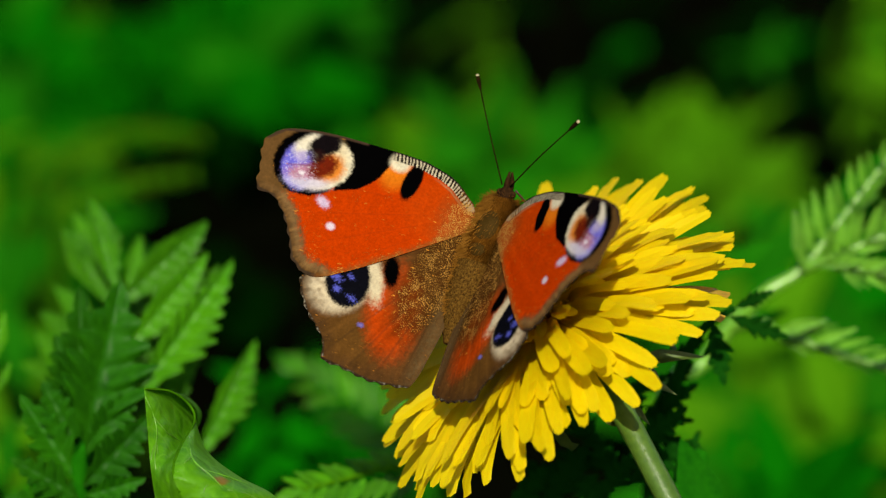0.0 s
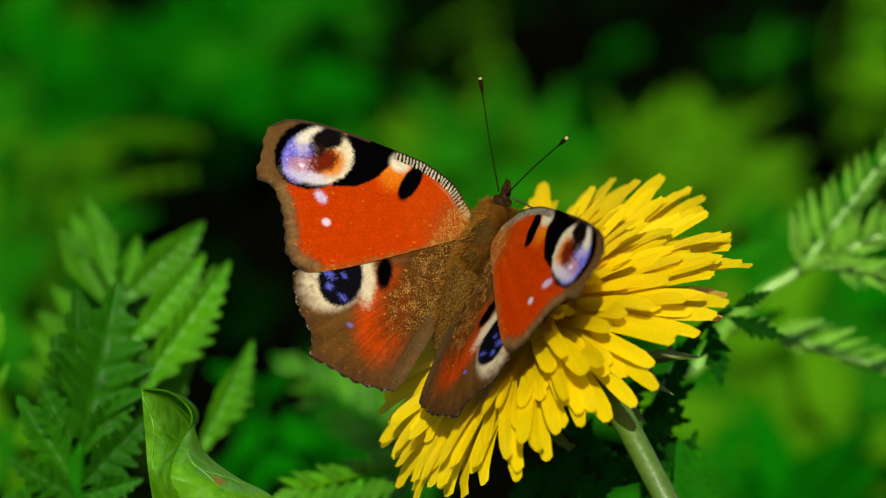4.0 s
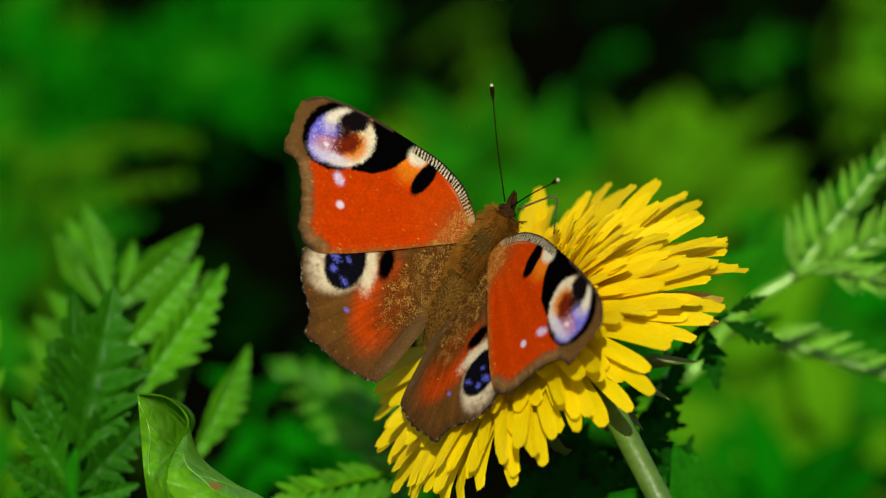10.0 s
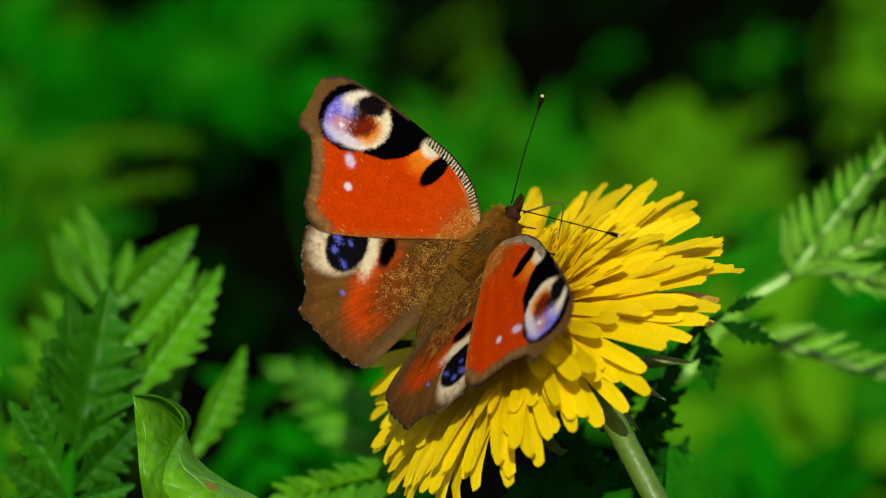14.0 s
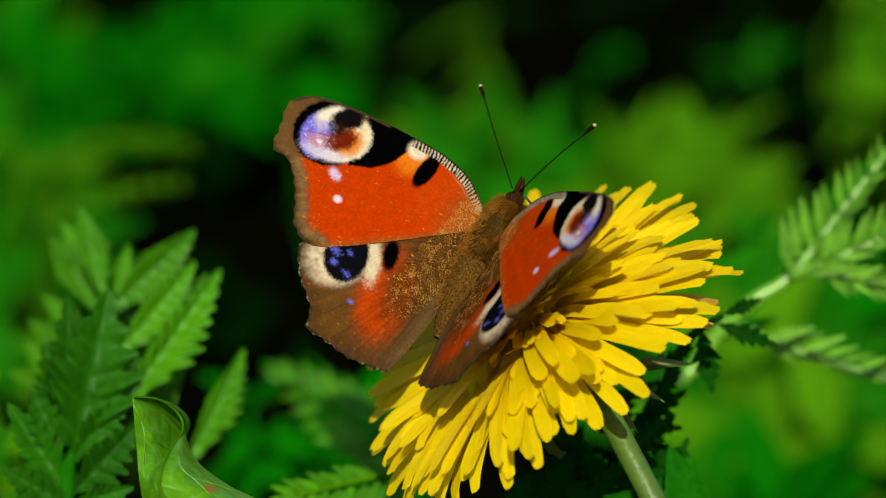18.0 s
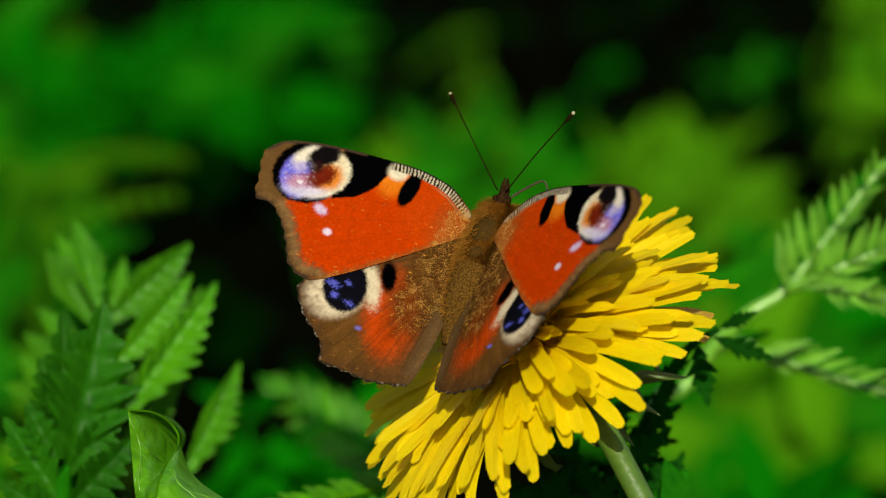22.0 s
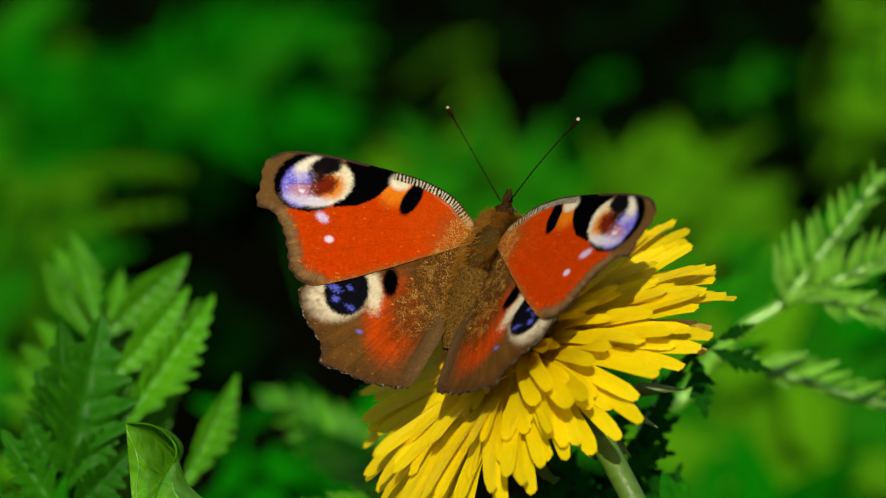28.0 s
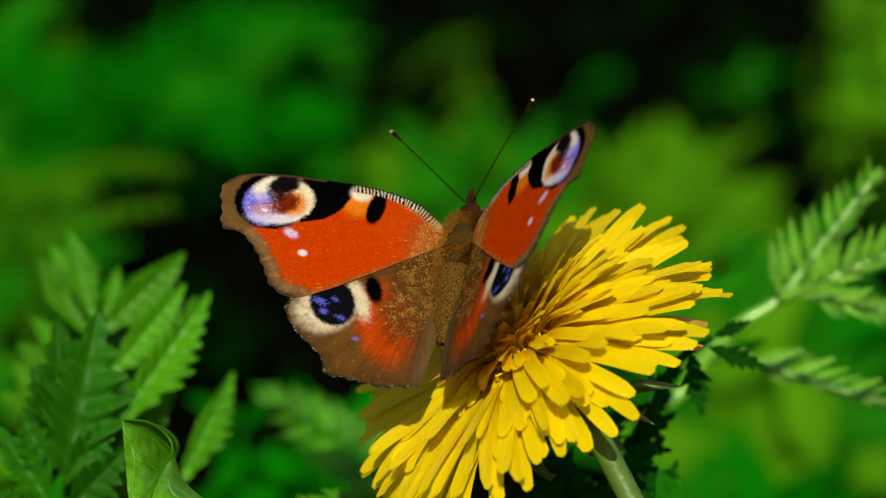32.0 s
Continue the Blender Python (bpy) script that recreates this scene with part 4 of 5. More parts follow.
    # lavender dots
    col = lay(col, 1 - smooth(-0.35, 0.3, oval(u, v, 20.4, -5.6, 1.05, 0.65, 25) + 0.2 * w3), (0.62, 0.46, 0.66))
    col = lay(col, 1 - smooth(-0.2, 0.2, oval(u, v, 18.1, -8.4, 0.62, 0.5) + 0.08 * w3), (0.75, 0.60, 0.72))
    # barred front edge
    d, run = line_distance(u, v, FORE_RIM[:6])
    edge = (1 - smooth(1.1, 1.3, d)) * (1 - smooth(13.2, 14.2, u))
    col = lay(col, edge, (0.012, 0.009, 0.008))
    bars = smooth(0.1, 0.5, np.sin(run * 12.5 + d * 2.6 + 0.9 * np.sin(run * 2.3) + 1.2 * w2) + 0.35 * w3)
    col = lay(col, edge * bars * smooth(0.05, 0.25, d), (0.62, 0.52, 0.36))
    col = lay(col, 0.5 * (1 - smooth(0.06, 0.2, np.abs(d - 1.5))) * (1 - smooth(5.0, 8.0, u)), (0.40, 0.26, 0.12))
    d2, _ = line_distance(u, v, FORE_RIM[5:10])
    col = lay(col, 1 - smooth(0.15, 0.45, d2), (0.06, 0.035, 0.022))
    # dusty base and inner edge
    dust = 1 - smooth(1.8, 6.6, np.hypot(u - 0.3, (v + 1.6) * 0.85) + 0.6 * w1)
    col = lay(col, 0.6 * dust, (0.17, 0.060, 0.012))
    d3, _ = line_distance(u, v, FORE_RIM[18:])
    hem = 1 - smooth(0.05, 1.1, d3 + 0.35 * w2)
    col = lay(col, 0.65 * hem, (0.22, 0.075, 0.014))
    return np.clip(col * 0.60, 0, 1), np.clip((speck + 0.85 * dust + 0.5 * hem) * smooth(0.004, 0.04, col.max(axis=1)), 0, 1)


def hind_pattern(u, v):
    w1, w2, w3 = wobble(u, v, 1.7, 1.0), wobble(u, v, 5.3, 3.0), wobble(u, v, 11.0, 5.0)
    col = np.tile(np.array((0.140, 0.055, 0.015)), (len(u), 1))
    speck = np.full(len(u), 0.16) + 0.08 * w1
    col = lay(col, 0.6 * (1 - smooth(-1.0, 3.0, oval(u, v, 10.3, -18.0, 3.2, 2.6, 20))), (0.15, 0.066, 0.012))
    col = lay(col, 0.97 * (1 - smooth(-1.0, 1.7, oval(u, v, 5.9, -12.4, 3.3, 5.6, -14) + 0.4 * w2)), (0.57, 0.058, 0.003))
    col = lay(col, 0.7 * (1 - smooth(-0.6, 1.2, oval(u, v, 6.8, -9.6, 1.1, 2.6, -35))), (0.40, 0.065, 0.012))
    # dusty golden field over the base, grey fold along the inner edge
    gold = 1 - smooth(-0.5, 2.0, oval(u, v, 2.6, -5.0, 3.1, 8.4, 8) + 0.5 * w1)
    col = lay(col, 0.82 * gold, (0.066, 0.024, 0.004))
    grey = 1 - smooth(0.2, 1.6, u + 0.25 * (v + 14) * 0.2 + 0.3 * w2)
    grey = grey * smooth(-4.5, -9.0, v)
    col = lay(col, 0.75 * grey * (0.75 + 0.5 * np.clip(w2, -0.5, 0.5)), (0.145, 0.092, 0.038))
    # hairy streaks that fan out from the root, and rays to the margin
    fan = np.arctan2(v, u + 0.4)
    streak = wobble(fan * 46, np.hypot(u, v) * 0.22, 1.0, 7.0)
    col = col * (1 + 0.30 * streak * smooth(3, 8, np.hypot(u, v)))[:, None]
    for angle in (-86, -77, -68, -59, -50, -41):
        c, s = math.cos(radians(angle)), math.sin(radians(angle))
        d = np.abs(-(u - 0.0) * s + v * c)
        col = lay(col, 0.28 * (1 - smooth(0.04, 0.25, d)) * smooth(9, 14, np.hypot(u, v)), (0.05, 0.028, 0.012))
    # pale crescent and eye
    cres = 1 - smooth(-1.1, 0.7, oval(u, v, 14.5, -11.6, 4.7, 4.1, -38) + 0.2 * w2)
    col = lay(col, cres, (0.66, 0.53, 0.36))
    col = lay(col, cres * 0.55 * smooth(0.2, 1.0, w1 + 0.4) * smooth(15.5, 17.5, u - 0.4 * (v + 11)), (0.16, 0.09, 0.04))
    pale = 1 - smooth(-0.5, 0.6, oval(u, v, 10.1, -9.3, 1.15, 3.0, -28) + 0.3 * w2)
    col = lay(col, pale, (0.66, 0.54, 0.36))
    eye = 1 - smooth(-0.2, 0.35, oval(u, v, 13.5, -10.5, 3.0, 3.8, -22) + 0.2 * w3)
    col = lay(col, eye, (0.004, 0.004, 0.007))
    for cu, cv, ru, rv in ((15.2, -10.7, 1.1, 0.45), (14.4, -12.2, 0.6, 0.5), (12.0, -12.8, 0.7, 0.35), (13.2, -10.0, 0.5, 0.3)):
        col = lay(col, (1 - smooth(-0.4, 0.2, oval(u, v, cu, cv, ru, rv, 15) + 0.38 * w3)) * 0.9, (0.11, 0.12, 0.62))
    col = lay(col, 1 - smooth(-0.3, 0.35, oval(u, v, 8.4, -7.2, 1.05, 2.3, -22) + 0.15 * w3), BLACK)
    col = lay(col, 1 - smooth(-0.2, 0.15, oval(u, v, 9.4, -15.7, 0.5, 0.32) + 0.1 * w3), (0.18, 0.16, 0.55))
    # outer margin
    d, run = line_distance(u, v, HIND_RIM[4:15])
    band = 1 - smooth(0.4, 2.4, d + 0.3 * w2)
    col = lay(col, band * 0.45, (0.085, 0.040, 0.014))
    col = lay(col, band * 0.4 * smooth(0.4, 0.9, np.sin(run * 3.4) * 0.5 + 0.5), (0.06, 0.03, 0.012))
    col = lay(col, 1 - smooth(0.1, 0.4, d), (0.035, 0.022, 0.012))
    col = lay(col, 0.45 * (1 - smooth(0.06, 0.3, d)) * smooth(0.1, 0.6, w2 + 0.3 * w3), (0.60, 0.52, 0.40))
    return np.clip(col * (0.50 + 0.12 * np.maximum(cres, pale))[:, None], 0, 1), np.clip((speck + 0.7 * gold + 0.15 * band - 0.5 * eye) * smooth(0.004, 0.04, col.max(axis=1)), 0, 1)


def wing_mesh(name, side, rim, middle, pattern, scallop, rings=110, around=520):
    """A thin veined wing, scales above and dark bark-brown below; the rim waves where scallop says so."""
    loop = curve_points([(a, b, 0) for a, b in rim + rim[:1]], 1600)
    length = [0.0]
    for p, q in zip(loop[:-1], loop[1:]):
        length.append(length[-1] + (q - p).length)
    pts = []
    total, k = length[-1], 0
    for i in range(around):
        s = total * i / around
        while length[k + 1] < s:
            k += 1
        pts.append(loop[k].lerp(loop[k + 1], (s - length[k]) / max(1e-9, length[k + 1] - length[k])))
    P = np.array([(p.x, p.y) for p in pts])
    d, run = line_distance(P[:, 0], P[:, 1], rim[scallop[0]:scallop[1]])
    c = np.array(middle)
    out = (P - c) / np.linalg.norm(P - c, axis=1)[:, None]
    P = P + out * ((0.13 * np.sin(run * 3.3)) * (d < 0.4))[:, None]
    f = (np.arange(1, rings + 1) / rings)[:, None, None] ** 0.9
    top = np.concatenate([c[None, :], (c + f * (P - c)[None]).reshape(-1, 2)])
    low_rings = 14
    g = (np.arange(1, low_rings + 1) / low_rings)[:, None, None]
    low = np.concatenate([c[None, :], (c + g * (P - c)[None]).reshape(-1, 2)])

    def relief(q):
        ang = np.arctan2(q[:, 1] - 0.5, q[:, 0] + 1.5)
        reach = np.hypot(q[:, 0], q[:, 1])
        return 0.045 * np.sin(ang * 30) * smooth(3, 12, reach) - 0.0016 * (reach - 9) ** 2 * 0.5

    zt, zl = relief(top), relief(low) - 0.10
    verts = np.concatenate([np.column_stack([side * top[:, 0], top[:, 1], zt]), np.column_stack([side * low[:, 0], low[:, 1], zl])]) * MM
    faces = []

    def fan(start, rows, flip):
        for j in range(around):
            k = (j + 1) % around
            faces.append((start, start + 1 + j, start + 1 + k)[::flip])
            for i in range(rows - 1):
                a, b = start + 1 + i * around, start + 1 + (i + 1) * around
                faces.append((a + j, b + j, b + k, a + k)[::flip])

    first, turn = len(top), (1 if side < 0 else -1)
    fan(0, rings, turn)
    fan(first, low_rings, -turn)
    a, b = 1 + (rings - 1) * around, first + 1 + (low_rings - 1) * around
    for j in range(around):
        k = (j + 1) % around
        faces.append((a + j, b + j, b + k, a + k)[::turn])
    me = mesh_of(name, verts.tolist(), faces, WING)
    tone, speck = pattern(top[:, 0], top[:, 1])
    dark = np.tile(np.array((0.012, 0.008, 0.006)), (len(low), 1)) * (1 + 0.5 * wobble(low[:, 0], low[:, 1], 2.0))[:, None]
    rgba = np.ones((len(verts), 4), np.float32)
    rgba[:, :3] = np.concatenate([tone, dark])
    me.attributes.new("tone", "FLOAT_COLOR", "POINT").data.foreach_set("color", rgba.ravel())
    me.attributes.new("speck", "FLOAT", "POINT").data.foreach_set("value", np.concatenate([speck, np.zeros(len(low))]).astype(np.float32))
    return me


def loft(name, sections, material, sides=18):
    """A body along Y from sections (y, half width, half height, z of the middle), in millimetres."""
    verts = []
    for y, rx, rz, zc in sections:
        for j in range(sides):
            w = 2 * math.pi * j / sides
            verts.append((rx * math.cos(w) * MM, y * MM, (zc + rz * math.sin(w)) * MM))
    faces = grid_faces(len(sections), sides, closed=True)
    faces += [tuple(range(sides)), tuple(range(len(verts) - sides, len(verts)))[::-1]]
    return mesh_of(name, verts, faces, material)


def bead(name, r, material, stretch=(1, 1, 1)):
    bm = bmesh.new()
    bmesh.ops.create_uvsphere(bm, u_segments=14, v_segments=10, radius=r * MM)
    me = bpy.data.meshes.new(name)
    for v in bm.verts:
        v.co = Vector(v.co) * Vector(stretch)
    bm.to_mesh(me)
    bm.free()
    me.materials.append(material)
    me.polygons.foreach_set("use_smooth", [True] * len(me.polygons))
    return me


def fur_mesh(name, count, seed, reach, material):
    """Hairs lying back round the bare plate of the thorax, longest at its sides and over the wing roots."""
    rng = random.Random(seed)
    verts, faces = [], []
    while len(verts) < 4 * count:
        y = rng.uniform(-11.5, 6.2)
        half = 3.5 * math.sqrt(max(0.05, 1 - ((y + 0.6) / 7.6) ** 2))
        if y < -4:
            half = max(half, 3.0 - 0.02 * (y + 4) ** 2)
        w = radians(rng.choice((rng.gauss(38, 20), rng.gauss(142, 20), rng.uniform(-20, 200))))
        n = Vector((math.cos(w), 0, math.sin(w)))
        p = Vector((n.x * half * 0.95, y, n.z * half * 0.62 - 0.4))
        if n.z > 0 and (p.x / 2.2) ** 2 + ((y - 0.2) / 3.7) ** 2 < 0.85 and rng.random() < 0.84:
            continue
        if y < -5.5 and n.z > 0.45 and rng.random() < 0.65:
            continue
        way = (n * rng.uniform(0.2, 0.6) + Vector((n.x * rng.uniform(0.1, 1.1), rng.uniform(-1.2, 0.2) if y < 5 else rng.uniform(-0.6, 0.4), rng.uniform(0.0, 0.4)))).normalized()
        side = way.cross(n).normalized() * 0.018
        long = rng.uniform(0.5, 1.1) * reach + abs(n.x) * rng.uniform(0.1, 0.9) * reach
        k = len(verts)
        for q in (p - side, p + side, p + way * long * 0.6 + n * 0.1 + side * 0.6, p + way * long - n * 0.05):
            verts.append(q * MM)
        faces += [(k, k + 1, k + 2), (k, k + 2, k + 3)]
    return mesh_of(name, verts, faces, material)


def make_butterfly():
    root = thing("butterfly", LEAN @ (Vector((6.2, 1.3, -0.4)) * MM), "rust-red peacock butterfly with blue eyespots, feeding on the flower", "butterfly")
    part("thorax", loft("thorax", [(-5.0, 2.2, 1.5, -0.6), (-3.6, 3.0, 2.0, -0.5), (-1, 3.5, 2.2, -0.4), (1.5, 3.5, 2.2, -0.4), (4.0, 2.9, 1.9, -0.3), (5.6, 2.0, 1.5, -0.1), (6.2, 1.0, 0.9, 0.0)], FUR), root)
    for y, ry, rx, zc in ((1.2, 2.9, 2.2, 1.35), (-2.1, 1.3, 1.7, 1.25)):
        part("back_plate", bead("back_plate", 1.0, PLATE, (rx * 0.85, ry * 0.9, 0.66)), root, Matrix.Translation(Vector((0, y, zc)) * MM), "smooth dark olive back plate")
    part("fur", fur_mesh("fur", 26000, 3, 0.42, FUR), root, kind="stuff", label="soft golden-brown hairs")
    part("fringe", fur_mesh("fringe", 11000, 8, 1.2, GOLD), root, kind="stuff", label="long fine golden hairs over the wing roots")
    secs = []
    for i in range(22):
        f = i / 21
        r = 3.1 * (1 - 0.72 * f ** 2.6) * (1 + 0.035 * math.sin(f * 7 * 2 * math.pi))
        secs.append((-4.0 - 11.5 * f, r, r * 0.8, -0.1 - 1.0 * f * f))
    part("abdomen", loft("abdomen", secs[::-1], ABDOMEN), root, label="slender dusty brown abdomen")
    head = part("head", loft("head", [(5.2, 1.0, 0.9, 0.0), (5.9, 1.2, 1.05, 0.2), (6.8, 1.05, 0.95, 0.3), (7.5, 0.7, 0.7, 0.45), (7.8, 0.25, 0.25, 0.5)], HEAD_DOWN), root)
    for s in (-1, 1):
        part("eye", bead("eye", 0.58, HEAD_DOWN), head, Matrix.Translation(Vector((s * 0.95, 6.7, 0.4)) * MM), "dark rounded compound eye")
        part("palp", tube("palp", [(s * 0.35 * MM, 7.0 * MM, 0.2 * MM), (s * 0.38 * MM, 8.3 * MM, 0.7 * MM), (s * 0.22 * MM, 9.6 * MM, 1.3 * MM)], [0.42 * MM, 0.38 * MM, 0.12 * MM], HEAD_DOWN, 8), head)
    part("crest", fur_mesh("crest", 900, 5, 0.5, GOLD), head, Matrix.Translation(Vector((0, 5.4, 0.4)) * MM) @ Matrix.Diagonal((0.34, 0.22, 0.34, 1)), "short pale hairs on the head", "stuff")
    tongue = part("proboscis", tube("proboscis", [Vector(p) * MM for p in ((0, 0, 0), (1.2, 2.8, -1.5), (1.9, 4.2, -2.5), (2.5, 4.0, -2.9), (3.4, 2.2, -3.4), (4.5, 0.0, -3.9))],
                                    [0.16 * MM, 0.13 * MM, 0.09 * MM], TONGUE, 6, 24), root, uncoil(0), label="thin dark red uncoiled tongue")
    for s in (-1, 1):
        for y, reach, back in ((3.6, 3.6, 2.0), (0.6, 4.6, -1.0), (-1.8, 4.4, -4.0)):
            part("leg", tube("leg", [(s * 1.2 * MM, y * MM, -1.8 * MM), (s * reach * 0.8 * MM, (y + back * 0.3) * MM, -3.4 * MM), (s * reach * MM, (y + back) * MM, -9.5 * MM)],
                             [0.22 * MM, 0.16 * MM, 0.1 * MM], CHITIN, 6), root)
    wings = {"tongue": tongue}
    for s, word in ((-1, "left"), (1, "right")):
        wings["fore" + word] = part("forewing", wing_mesh("forewing", s, FORE_RIM, (15.5, -4.5), fore_pattern, (9, 18)), root, label="rust-red forewing with a lavender and black eyespot")
        wings["hind" + word] = part("hindwing", wing_mesh("hindwing", s, HIND_RIM, (7.6, -11.5), hind_pattern, (4, 15)), root, label="brown and red hindwing with a blue-black eyespot")
        rod = tube("antenna", [(0, 0, 0), (0, 7.5 * MM, 0.25 * MM), (0, 13.9 * MM, 0.0), (0, 15.8 * MM, -0.05 * MM)], [0.10 * MM, 0.09 * MM, 0.09 * MM, 0.11 * MM], CHITIN, 7, 18)
        a = part("antenna", rod, root)
        part("club", tube("club", [(0, 13.8 * MM, 0), (0, 14.9 * MM, -0.03 * MM), (0, 15.8 * MM, -0.05 * MM)], [0.11 * MM, 0.3 * MM, 0.27 * MM], CHITIN, 8), a)
        part("tip", bead("tip", 0.24, IVORY, (1, 1.2, 1)), a, Matrix.Translation((0, 15.9 * MM, -0.05 * MM)), "pale ivory antenna tip")
        wings["ant" + word] = a
    return root, wings


butterfly, WINGS = make_butterfly()
forewing_left, forewing_right = WINGS["foreleft"], WINGS["foreright"]
hindwing_left, hindwing_right = WINGS["hindleft"], WINGS["hindright"]
antenna_left, antenna_right = WINGS["antleft"], WINGS["antright"]
proboscis = WINGS["tongue"]


def motions():
    # the butterfly shifts and turns on the flower head
    walk(butterfly, [
        (0, perch(6.22, 1.37, -0.14, -23.2, -11.6, -36.6)),
        (0.5, perch(6.00, 1.21, -0.12, -22.7, -9.9, -35.7)),
        (1, perch(6.07, 0.98, -0.13, -25.5, -9.1, -37.9)),
        (1.5, perch(5.91, 0.99, -0.09, -25.6, -8.0, -37.6)),
        (2, perch(6.27, 0.69, -0.04, -29.6, -9.0, -39.5)),
        (2.5, perch(6.27, 0.64, -0.06, -28.6, -8.1, -39.5)),
        (3, perch(6.28, 0.54, -0.12, -28.8, -7.8, -40.0)),
        (3.5, perch(5.84, 0.53, -0.24, -25.8, -5.4, -38.4)),
        (5.5, perch(5.80, 0.30, -0.31, -27.0, -4.7, -33.9)),
        (6, perch(6.08, 0.24, -0.14, -28.2, -1.6, -38.2)),
        (6.5, perch(6.02, 0.39, 0.06, -28.1, -0.2, -38.9)),
        (7, perch(6.32, 0.19, 0.18, -31.4, 0.4, -37.3)),
        (7.5, perch(6.42, -0.01, 0.29, -33.3, 1.0, -37.3)),
        (8, perch(6.28, -0.06, 0.30, -32.7, 2.9, -37.3)),
        (8.5, perch(6.82, 0.33, 0.28, -33.4, 4.9, -38.2)),
        (9, perch(6.57, 0.34, 0.26, -32.2, 6.6, -38.4)),
        (9.5, perch(6.63, 0.17, 0.33, -32.6, 6.5, -38.5)),
        (10, perch(6.34, 0.18, 0.53, -32.4, 7.9, -37.3)),
        (10.5, perch(6.83, 0.05, 0.60, -35.8, 6.6, -38.0)),
        (11, perch(6.60, 0.12, 0.66, -35.5, 7.8, -38.4)),
        (11.5, perch(6.54, 0.04, 0.64, -35.2, 8.0, -38.7)),
        (12, perch(6.53, 0.21, 0.67, -33.9, 9.5, -38.6)),
        (12.5, perch(6.63, 0.19, 0.67, -34.4, 8.8, -38.3)),
        (13, perch(6.61, 0.31, 0.55, -34.4, 10.5, -40.6)),
        (13.5, perch(6.80, 0.22, 0.52, -35.3, 9.6, -40.8)),
        (14, perch(7.13, 0.29, 0.42, -38.4, 8.9, -41.3)),
        (14.5, perch(7.22, 0.50, 0.24, -38.5, 7.5, -39.9)),
        (16.5, perch(7.65, 2.08, -0.18, -29.1, -10.8, -38.7)),
        (17, perch(7.74, 2.07, -0.34, -30.1, -11.5, -39.1)),
        (17.5, perch(8.32, 2.33, -0.40, -33.2, -14.6, -41.2)),
        (18, perch(8.29, 2.27, -0.47, -31.3, -13.5, -41.0)),
        (18.5, perch(7.97, 2.89, -0.42, -24.7, -12.3, -39.7)),
        (19, perch(8.22, 3.31, -0.33, -25.9, -17.6, -39.9)),
        (19.5, perch(8.70, 3.40, -0.26, -30.5, -21.4, -43.1)),
        (20, perch(8.63, 3.37, -0.21, -30.4, -21.0, -43.4)),
        (20.5, perch(8.55, 3.31, -0.16, -31.0, -22.0, -43.0)),
        (21, perch(8.33, 3.34, -0.14, -28.7, -21.2, -41.3)),
        (21.5, perch(8.17, 3.48, -0.19, -25.3, -21.1, -39.3)),
        (22, perch(7.98, 3.67, -0.20, -23.1, -20.4, -38.0)),
        (22.5, perch(8.41, 3.99, -0.20, -25.2, -23.5, -39.2)),
        (23, perch(8.82, 4.33, -0.13, -31.1, -25.7, -42.9)),
        (23.5, perch(8.97, 4.21, -0.07, -31.0, -26.8, -40.9)),
        (24, perch(8.80, 4.17, -0.05, -30.1, -25.7, -40.7)),
        (24.5, perch(8.93, 4.06, -0.07, -30.6, -26.3, -40.5)),
        (25, perch(8.82, 4.10, -0.12, -29.3, -25.6, -40.1)),
        (25.5, perch(8.64, 4.34, -0.20, -25.4, -24.1, -38.2)),
        (27.5, perch(8.56, 4.17, -0.20, -24.4, -22.3, -37.6)),
        (28, perch(8.59, 4.18, -0.22, -24.4, -24.8, -36.7)),
        (28.5, perch(8.61, 4.16, -0.22, -25.5, -27.1, -37.4)),
        (29, perch(8.47, 4.10, -0.17, -24.9, -26.6, -36.9)),
        (29.5, perch(8.26, 3.99, -0.16, -21.1, -26.9, -33.0)),
        (30, perch(8.00, 4.21, -0.19, -17.8, -30.7, -33.3)),
        (30.5, perch(7.60, 4.09, -0.06, -15.7, -33.3, -31.6)),
        (31, perch(5.94, 3.78, -0.03, -13.7, -33.8, -33.7)),
        (31.5, perch(5.44, 3.69, -0.07, -12.1, -31.6, -34.5)),
        (32, perch(5.65, 3.99, -0.16, -13.9, -34.9, -36.0)),
    ])
